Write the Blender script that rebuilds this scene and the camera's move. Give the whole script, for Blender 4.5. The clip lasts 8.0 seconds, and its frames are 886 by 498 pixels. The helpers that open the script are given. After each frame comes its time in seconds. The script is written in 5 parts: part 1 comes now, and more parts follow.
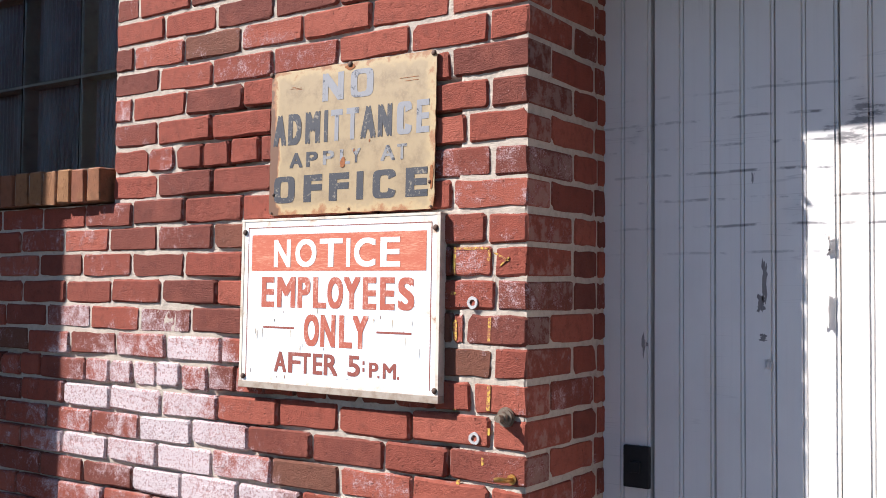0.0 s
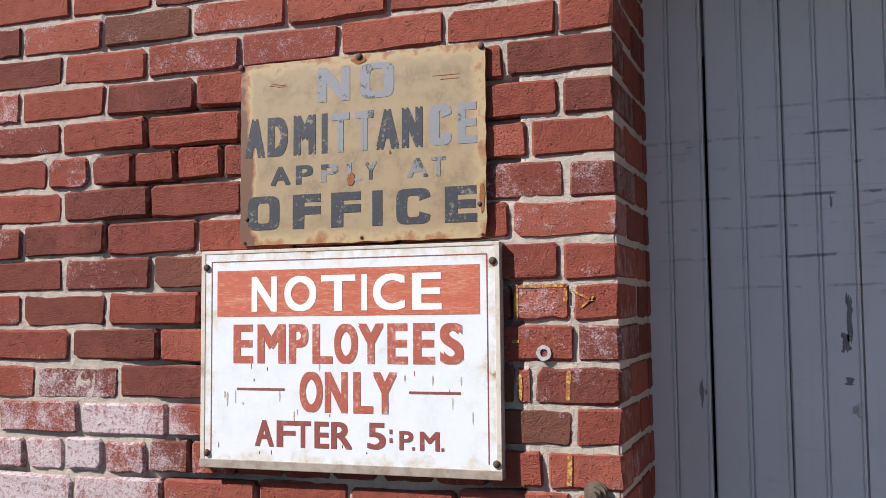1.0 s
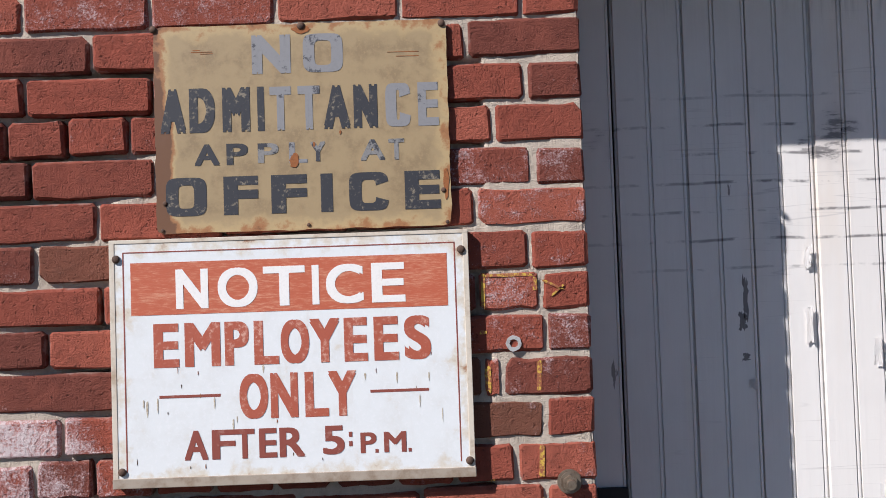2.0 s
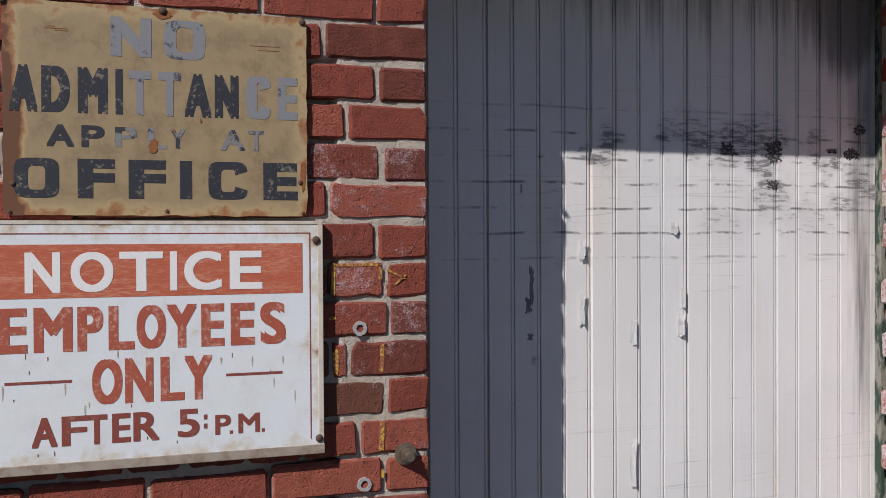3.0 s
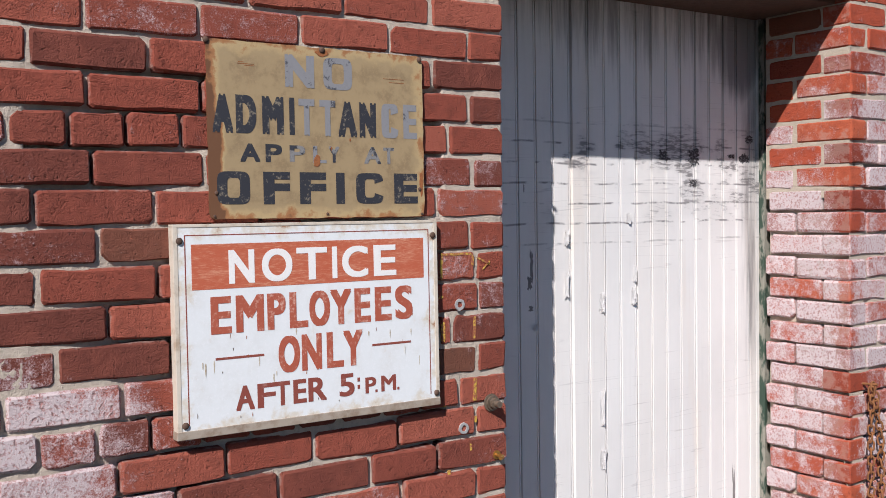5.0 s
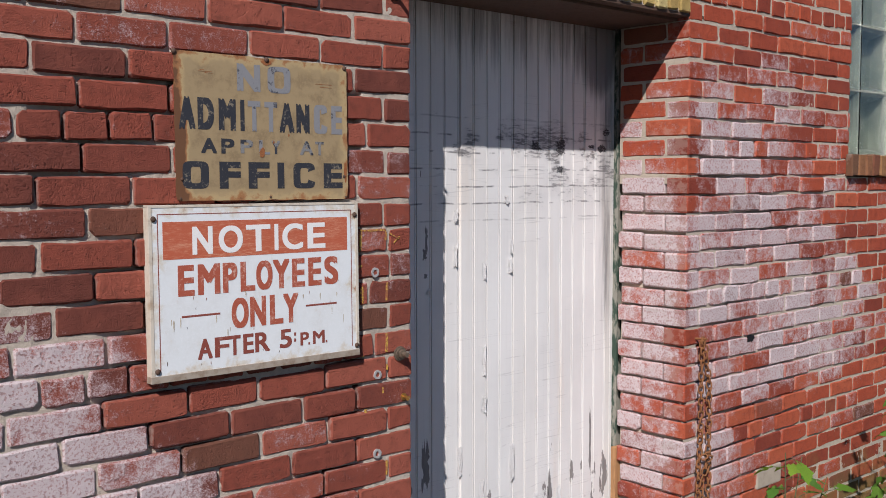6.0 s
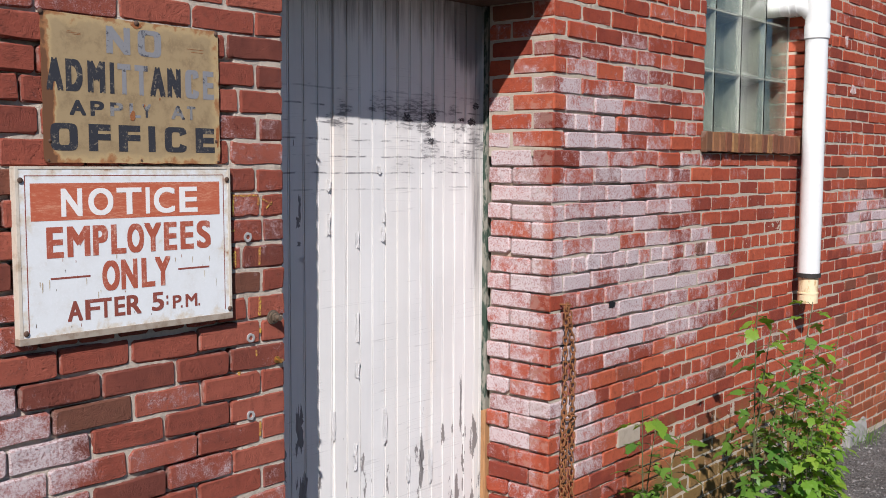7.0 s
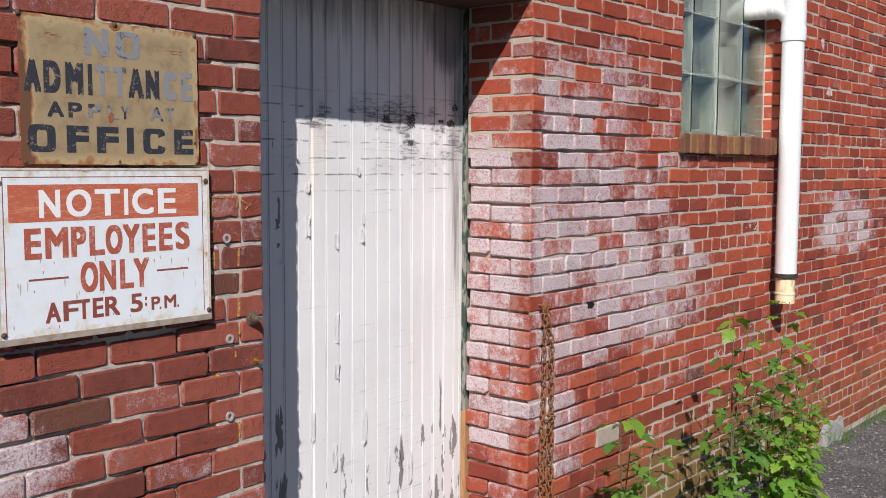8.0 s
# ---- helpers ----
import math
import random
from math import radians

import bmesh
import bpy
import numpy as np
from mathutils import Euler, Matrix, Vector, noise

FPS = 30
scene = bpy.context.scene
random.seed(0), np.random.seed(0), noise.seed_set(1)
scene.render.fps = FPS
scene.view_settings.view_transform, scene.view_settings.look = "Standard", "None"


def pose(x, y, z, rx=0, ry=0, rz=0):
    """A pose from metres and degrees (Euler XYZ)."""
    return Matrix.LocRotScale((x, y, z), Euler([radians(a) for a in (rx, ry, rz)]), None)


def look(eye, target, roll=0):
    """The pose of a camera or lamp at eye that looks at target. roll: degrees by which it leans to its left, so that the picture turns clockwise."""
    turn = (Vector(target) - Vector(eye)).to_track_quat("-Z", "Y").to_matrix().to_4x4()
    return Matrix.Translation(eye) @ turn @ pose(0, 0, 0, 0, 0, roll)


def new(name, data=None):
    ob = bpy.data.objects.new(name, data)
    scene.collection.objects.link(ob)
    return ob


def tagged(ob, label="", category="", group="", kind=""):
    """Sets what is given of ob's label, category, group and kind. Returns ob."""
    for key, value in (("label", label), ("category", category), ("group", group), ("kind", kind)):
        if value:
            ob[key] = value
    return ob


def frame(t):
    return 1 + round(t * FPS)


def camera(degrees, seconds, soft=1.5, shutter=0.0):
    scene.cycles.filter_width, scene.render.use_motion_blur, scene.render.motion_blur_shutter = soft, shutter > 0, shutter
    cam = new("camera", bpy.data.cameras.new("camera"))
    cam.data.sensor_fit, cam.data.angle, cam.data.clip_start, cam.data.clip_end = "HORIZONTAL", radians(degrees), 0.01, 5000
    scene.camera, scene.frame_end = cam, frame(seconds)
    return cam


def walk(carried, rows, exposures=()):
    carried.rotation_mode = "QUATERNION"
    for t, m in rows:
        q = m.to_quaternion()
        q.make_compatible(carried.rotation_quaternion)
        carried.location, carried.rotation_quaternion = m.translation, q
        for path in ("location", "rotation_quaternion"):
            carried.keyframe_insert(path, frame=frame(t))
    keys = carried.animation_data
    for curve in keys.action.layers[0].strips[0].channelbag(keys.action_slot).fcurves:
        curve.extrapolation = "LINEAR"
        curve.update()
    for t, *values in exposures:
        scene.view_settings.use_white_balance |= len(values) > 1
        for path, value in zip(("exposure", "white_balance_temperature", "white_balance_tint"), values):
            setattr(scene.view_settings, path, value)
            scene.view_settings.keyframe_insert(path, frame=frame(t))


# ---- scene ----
cam = camera(47.3, 8.0, soft=0.9)
PATH = [
    (0, (0.984, -1.706, 1.562), (-0.156, -0.064, 1.642), 0.5),
    (0.5, (0.613, -1.639, 1.594), (-0.347, 0.114, 1.669), -0.4),
    (1, (0.279, -1.618, 1.606), (-0.392, 0.262, 1.729), -0.8),
    (1.2, (0.151, -1.631, 1.594), (-0.393, 0.287, 1.753), -0.8),
    (2.3, (-0.367, -1.619, 1.675), (-0.13, 0.367, 1.693), -1.9),
    (2.5, (-0.449, -1.648, 1.691), (-0.06, 0.314, 1.694), -1.5),
    (3, (-0.563, -1.689, 1.696), (0.097, 0.199, 1.668), -0.3),
    (3.5, (-0.661, -1.633, 1.686), (0.109, 0.212, 1.655), -0.4),
    (4, (-0.869, -1.606, 1.724), (0.057, 0.166, 1.715), -1.1),
    (4.5, (-1.139, -1.712, 1.738), (-0.131, 0.015, 1.703), -0.6),
    (4.7, (-1.233, -1.739, 1.731), (-0.176, -0.042, 1.672), -0.7),
    (5.8, (-1.69, -2.012, 1.777), (-0.419, -0.472, 1.669), -0.4),
    (6, (-1.749, -2.066, 1.775), (-0.412, -0.584, 1.639), -0.1),
    (6.5, (-1.793, -2.126, 1.75), (-0.348, -0.753, 1.584), 0.1),
    (7, (-1.796, -2.138, 1.734), (-0.292, -0.83, 1.564), 0.3),
    (7.5, (-1.796, -2.145, 1.734), (-0.277, -0.856, 1.561), 0.3),
    (8, (-1.802, -2.154, 1.734), (-0.274, -0.873, 1.567), 0.3),
]
EXPOSURES = [(0.0, 1.15, 5650, 12), (0.5, 0.48, 5650, 12), (1.0, 0.66, 5650, 12), (2.3, 0.24, 5650, 12), (2.5, -0.10, 5650, 12), (3.5, -0.10, 5650, 12),
             (4.5, 0.02, 5650, 12), (4.7, 0.4, 5650, 12), (5.8, 0.3, 5650, 12), (6.0, 0.12, 5650, 12), (7.0, 0.3, 5650, 12), (8.0, 0.3, 5650, 12)]
walk(cam, [(t, look(eye, target, roll)) for t, eye, target, roll in PATH], EXPOSURES)
SKY, SUN_POWER = 0.045, 5.0

# ---------- world and sun ----------
SUN = Vector((0.435, 0.343, -0.462)).normalized()      # the way the sunlight travels
world = bpy.data.worlds.new("sky")
scene.world = world
world.use_nodes = True
wn = world.node_tree.nodes
sky = wn.new("ShaderNodeTexSky")
sky.sky_type = "NISHITA"
sky.sun_disc = False
sky.ozone_density = 5.0
sky.dust_density = 0.3
sky.sun_elevation = math.asin(-SUN.z)
sky.sun_rotation = math.atan2(-SUN.x, -SUN.y)
world.node_tree.links.new(sky.outputs[0], wn["Background"].inputs[0])
wn["Background"].inputs[1].default_value = SKY
sun = new("sun", bpy.data.lights.new("sun", "SUN"))
sun.data.energy = SUN_POWER
sun.data.angle = radians(0.5)
sun.data.color = (1.0, 0.90, 0.78)
sun.matrix_world = look((-4, -4, 6), Vector((-4, -4, 6)) + SUN)


# ---------- materials ----------
def mat(name):
    m = bpy.data.materials.new(name)
    m.use_nodes = True
    return m, m.node_tree.nodes, m.node_tree.links, m.node_tree.nodes["Principled BSDF"]


def noise_tex(n, l, vec, scale, detail=4.0, rough=0.55):
    t = n.new("ShaderNodeTexNoise")
    t.inputs["Scale"].default_value = scale
    t.inputs["Detail"].default_value = detail
    t.inputs["Roughness"].default_value = rough
    if vec is not None:
        l.new(vec, t.inputs["Vector"])
    return t.outputs["Fac"]


def ramp(n, l, fac, lo, hi, a=0.0, b=1.0):
    r = n.new("ShaderNodeMapRange")
    r.interpolation_type = "SMOOTHSTEP"
    for key, v in (("From Min", lo), ("From Max", hi), ("To Min", a), ("To Max", b)):
        r.inputs[key].default_value = v
    l.new(fac, r.inputs["Value"])
    return r.outputs["Result"]


def calc(n, l, op, a, b=0.0):
    m = n.new("ShaderNodeMath")
    m.operation = op
    for k, v in enumerate((a, b)):
        if isinstance(v, (int, float)):
            m.inputs[k].default_value = v
        else:
            l.new(v, m.inputs[k])
    return m.outputs[0]


def mixc(n, l, fac, a, b, blend="MIX"):
    m = n.new("ShaderNodeMix")
    m.data_type = "RGBA"
    m.blend_type = blend
    for k, v in ((0, fac), (6, a), (7, b)):
        if isinstance(v, (int, float)):
            m.inputs[k].default_value = v
        elif isinstance(v, tuple):
            m.inputs[k].default_value = (*v, 1.0)
        else:
            l.new(v, m.inputs[k])
    return m.outputs[2]


def stretched(n, l, vec, sx, sy, sz):
    m = n.new("ShaderNodeVectorMath")
    m.operation = "MULTIPLY"
    l.new(vec, m.inputs[0])
    m.inputs[1].default_value = (sx, sy, sz)
    return m.outputs[0]


def place_of(n):
    return n.new("ShaderNodeNewGeometry").outputs["Position"]


def object_place(n):
    return n.new("ShaderNodeTexCoord").outputs["Object"]


def bump(n, l, bsdf, height, strength=0.4, distance=0.004):
    b = n.new("ShaderNodeBump")
    b.inputs["Strength"].default_value = strength
    b.inputs["Distance"].default_value = distance
    l.new(height, b.inputs["Height"])
    l.new(b.outputs[0], bsdf.inputs["Normal"])


def zone(n, l, pos, centre, radius):
    """1 at the centre of a soft oval stain on a wall, 0 past its rim."""
    a = n.new("ShaderNodeVectorMath")
    a.operation = "SUBTRACT"
    l.new(pos, a.inputs[0])
    a.inputs[1].default_value = centre
    v = stretched(n, l, a.outputs[0], *[1 / r for r in radius])
    d = n.new("ShaderNodeVectorMath")
    d.operation = "LENGTH"
    l.new(v, d.inputs[0])
    return ramp(n, l, d.outputs["Value"], 0.35, 1.15, 1.0, 0.0)


# soft ovals of lime bloom on the brickwork: centre, radius
BLOOM = (((-1.15, 0, 1.25), (0.50, 1, 0.34)), ((-0.85, 0, 1.08), (0.34, 1, 0.24)), ((1.62, 0, 1.55), (0.98, 1, 0.74)),
         ((1.36, 0.15, 1.20), (0.42, 1, 1.10)), ((2.15, 0, 1.20), (0.75, 1, 0.42)), ((4.75, 0, 1.36), (0.65, 1, 0.28)))


def brick_material(name, dark, mid, light, island=False, bloom=1.0):
    m, n, l, p = mat(name)
    pos = place_of(n)
    rnd = n.new("ShaderNodeNewGeometry").outputs["Random Per Island"] if island else n.new("ShaderNodeObjectInfo").outputs["Random"]
    big = noise_tex(n, l, pos, 7.0, 3)
    mid_n = noise_tex(n, l, pos, 38.0, 5, 0.65)
    fine = noise_tex(n, l, pos, 330.0, 3, 0.7)
    col = mixc(n, l, ramp(n, l, rnd, 0.0, 0.55), dark, mid)
    col = mixc(n, l, ramp(n, l, rnd, 0.6, 1.0, 0.0, 0.75), col, light)
    col = mixc(n, l, ramp(n, l, mid_n, 0.42, 0.78, 0.0, 0.5), col, tuple(c * 0.55 for c in dark))
    col = mixc(n, l, ramp(n, l, big, 0.5, 0.75, 0.0, 0.35), col, light)
    col = mixc(n, l, ramp(n, l, fine, 0.62, 0.78, 0.0, 0.26), col, (0.42, 0.25, 0.20))
    rnd2 = calc(n, l, "FRACT", calc(n, l, "MULTIPLY", rnd, 7.31))
    rnd3 = calc(n, l, "FRACT", calc(n, l, "MULTIPLY", rnd, 23.7))
    col = mixc(n, l, ramp(n, l, rnd3, 0.965, 0.975, 0.0, 0.7), col, (0.12, 0.062, 0.038))
    pits = noise_tex(n, l, pos, 150.0, 2)
    col = mixc(n, l, ramp(n, l, pits, 0.64, 0.74, 0.0, 0.55), col, tuple(c * 0.35 for c in dark))
    # lime bloom: ovals, broken up brick by brick and by grain
    z = None
    for c, r in BLOOM:
        f = zone(n, l, pos, c, r)
        z = f if z is None else calc(n, l, "MAXIMUM", z, f)
    # the arris beside the door has shed its bloom
    post = n.new("ShaderNodeVectorMath")
    post.operation = "SUBTRACT"
    l.new(stretched(n, l, pos, 1, 1, 0), post.inputs[0])
    post.inputs[1].default_value = (1.27, 0, 0)
    gap = n.new("ShaderNodeVectorMath")
    gap.operation = "LENGTH"
    l.new(post.outputs[0], gap.inputs[0])
    shed = calc(n, l, "ADD", gap.outputs["Value"], calc(n, l, "MULTIPLY", calc(n, l, "SUBTRACT", mid_n, 0.5), 0.10))
    z = calc(n, l, "MULTIPLY", z, ramp(n, l, shed, 0.015, 0.085, 0.48, 1.0))
    w = calc(n, l, "ADD", calc(n, l, "MULTIPLY", z, 1.02), calc(n, l, "MULTIPLY", calc(n, l, "SUBTRACT", rnd2, 0.5), 1.25))
    w = calc(n, l, "ADD", w, calc(n, l, "MULTIPLY", calc(n, l, "SUBTRACT", mid_n, 0.5), 1.7))
    w = calc(n, l, "ADD", w, calc(n, l, "MULTIPLY", calc(n, l, "SUBTRACT", fine, 0.5), 1.9))
    w = calc(n, l, "ADD", w, calc(n, l, "MULTIPLY", calc(n, l, "SUBTRACT", big, 0.5), 1.2))
    w = calc(n, l, "ADD", w, calc(n, l, "MULTIPLY", calc(n, l, "SUBTRACT", noise_tex(n, l, pos, 17.0, 4, 0.6), 0.5), 1.5))
    w = calc(n, l, "ADD", w, calc(n, l, "MULTIPLY", calc(n, l, "SUBTRACT", noise_tex(n, l, pos, 120.0, 3, 0.7), 0.5), 0.9))
    w = calc(n, l, "SUBTRACT", w, calc(n, l, "MULTIPLY", calc(n, l, "SUBTRACT", 1.0, z), 0.30))
    thin = ramp(n, l, w, 0.20, 0.75, 0.0, 0.52 * bloom)
    thick = ramp(n, l, w, 0.46, 1.15, 0.0, 0.80 * bloom)
    thick = calc(n, l, "MULTIPLY", thick, ramp(n, l, pits, 0.50, 0.63, 1.0, 0.30))
    col = mixc(n, l, thin, col, (0.48, 0.31, 0.30))
    col = mixc(n, l, thick, col, (0.64, 0.56, 0.555))
    # ochre algae near the foot of the far wall
    sep = n.new("ShaderNodeSeparateXYZ")
    l.new(pos, sep.inputs[0])
    low = calc(n, l, "ADD", sep.outputs[2], calc(n, l, "MULTIPLY", calc(n, l, "SUBTRACT", big, 0.5), 0.6))
    moss = calc(n, l, "MULTIPLY", ramp(n, l, low, 0.26, 0.62, 0.88, 0.0), calc(n, l, "MULTIPLY", ramp(n, l, sep.outputs[0], 1.7, 2.1), ramp(n, l, sep.outputs[0], 3.3, 4.3, 1.0, 0.3)))
    col = mixc(n, l, moss, col, (0.20, 0.14, 0.045))
    if not island:
        # mortar smeared over the arrises
        gen = n.new("ShaderNodeSeparateXYZ")
        l.new(n.new("ShaderNodeTexCoord").outputs["Generated"], gen.inputs[0])
        ez = calc(n, l, "MULTIPLY", calc(n, l, "MINIMUM", gen.outputs[2], calc(n, l, "SUBTRACT", 1.0, gen.outputs[2])), 0.057)
        ex = calc(n, l, "MULTIPLY", calc(n, l, "MINIMUM", gen.outputs[0], calc(n, l, "SUBTRACT", 1.0, gen.outputs[0])), 0.15)
        e = calc(n, l, "ADD", calc(n, l, "MINIMUM", ez, ex), calc(n, l, "MULTIPLY", calc(n, l, "SUBTRACT", mid_n, 0.5), 0.018))
        col = mixc(n, l, ramp(n, l, e, -0.001, 0.0020, 0.34, 0.0), col, (0.40, 0.33, 0.28))
    l.new(col, p.inputs["Base Color"])
    p.inputs["Roughness"].default_value = 0.88
    p.inputs["Specular IOR Level"].default_value = 0.25
    h = calc(n, l, "ADD", calc(n, l, "MULTIPLY", mid_n, 1.0), calc(n, l, "MULTIPLY", fine, 0.6))
    h = calc(n, l, "SUBTRACT", h, calc(n, l, "MULTIPLY", ramp(n, l, pits, 0.60, 0.72), 0.5))
    bump(n, l, p, h, 0.7, 0.008)
    return m


OLD = ((0.155, 0.046, 0.031), (0.262, 0.066, 0.040), (0.345, 0.100, 0.062))
NEW = ((0.235, 0.046, 0.026), (0.385, 0.074, 0.033), (0.47, 0.112, 0.050))
M_OLD = brick_material("maroon_brick", *OLD)
M_OLD_REST = brick_material("maroon_brick_rest", *OLD, island=True)
M_NEW = brick_material("red_brick", *NEW)
M_NEW_REST = brick_material("red_brick_rest", *NEW, island=True)
M_SILL = brick_material("sill_brick", (0.17, 0.065, 0.035), (0.23, 0.085, 0.045), (0.33, 0.18, 0.07), bloom=0.0)
M_LINTEL = brick_material("ochre_painted_brick", (0.40, 0.27, 0.09), (0.50, 0.36, 0.12), (0.56, 0.45, 0.2), bloom=0.0)


def plain(name, colour, rough=0.6, metal=0.0, other=None, scale=40.0, lo=0.45, hi=0.7, amount=0.6, bumps=0.2, dist=0.001, obj=False, sz=(1, 1, 1)):
    """A surface of one colour, broken up by a second one, with fine relief."""
    m, n, l, p = mat(name)
    pos = stretched(n, l, object_place(n) if obj else place_of(n), *sz)
    f = noise_tex(n, l, pos, scale, 6, 0.65)
    g = noise_tex(n, l, pos, scale * 7, 3, 0.6)
    col = mixc(n, l, ramp(n, l, f, lo, hi, 0.0, amount), colour, other or tuple(c * 0.6 for c in colour))
    col = mixc(n, l, ramp(n, l, g, 0.5, 0.8, 0.0, 0.25), col, tuple(c * 0.7 for c in colour))
    l.new(col, p.inputs["Base Color"])
    p.inputs["Roughness"].default_value = rough
    p.inputs["Metallic"].default_value = metal
    bump(n, l, p, calc(n, l, "ADD", f, calc(n, l, "MULTIPLY", g, 0.5)), bumps, dist)
    return m


M_MORTAR = plain("lime_mortar", (0.52, 0.44, 0.35), 0.95, 0, (0.34, 0.28, 0.225), 60, 0.4, 0.75, 0.7, 0.9, 0.006)
M_MORTAR_E = plain("pale_lime_mortar", (0.49, 0.41, 0.315), 0.95, 0, (0.30, 0.25, 0.20), 60, 0.45, 0.8, 0.6, 0.9, 0.006)
M_CORE = plain("rough_masonry", (0.33, 0.28, 0.24), 0.95, 0, None, 8)
M_STEEL = plain("rusty_steel", (0.10, 0.055, 0.035), 0.8, 0.1, (0.035, 0.022, 0.016), 50, bumps=0.5, dist=0.002)
M_RUST = plain("orange_rust", (0.26, 0.105, 0.035), 0.9, 0.1, (0.10, 0.04, 0.02), 90, bumps=0.8, dist=0.002)
M_BOLT = plain("weathered_bolt_steel", (0.24, 0.19, 0.14), 0.5, 0.6, (0.10, 0.06, 0.035), 120, bumps=0.4)
M_ZINC = plain("lead_anchor_metal", (0.48, 0.46, 0.44), 0.6, 0.3, (0.22, 0.20, 0.19), 150, bumps=0.4)
M_BRASS = plain("worn_brass", (0.50, 0.29, 0.08), 0.4, 0.8, (0.25, 0.13, 0.04), 120)
M_BLACK = plain("black_iron_and_hole_shade", (0.012, 0.012, 0.013), 0.6, 0.2, None, 60)
M_PVC = plain("white_pvc", (0.73, 0.72, 0.69), 0.35, 0, (0.60, 0.58, 0.52), 9, 0.5, 0.8, 0.5, 0.05)
M_PVC_OLD = plain("yellowed_pvc", (0.78, 0.64, 0.40), 0.3, 0, (0.46, 0.25, 0.08), 30, 0.48, 0.66, 0.85, 0.1, sz=(1.5, 1.5, 0.6))
M_RUBBER = plain("black_rubber", (0.03, 0.026, 0.022), 0.7, 0, None, 40)
M_WOOD = plain("bare_orange_wood", (0.42, 0.22, 0.09), 0.8, 0, (0.22, 0.11, 0.045), 22, bumps=0.4, dist=0.002, sz=(4, 4, 0.5))
M_GREEN = plain("weathered_green_paint", (0.035, 0.06, 0.04), 0.75, 0, (0.28, 0.26, 0.21), 24, 0.46, 0.56, 0.9, 0.5, 0.002, sz=(1, 1, 0.35))
M_YELLOW = plain("yellow_marking_paint", (0.56, 0.36, 0.05), 0.8, 0, (0.26, 0.07, 0.04), 170, 0.42, 0.55, 0.95)
M_CONCRETE = plain("pale_concrete", (0.30, 0.285, 0.26), 0.95, 0, (0.19, 0.175, 0.15), 22, bumps=0.6, dist=0.006)
M_CEMENT = plain("cement_patch", (0.40, 0.33, 0.25), 0.95, 0, (0.30, 0.24, 0.18), 40, bumps=0.5, dist=0.003)
M_ROOM = plain("dark_interior", (0.10, 0.10, 0.10), 0.9, 0, None, 4)


DOOR_PLANE = 0.343


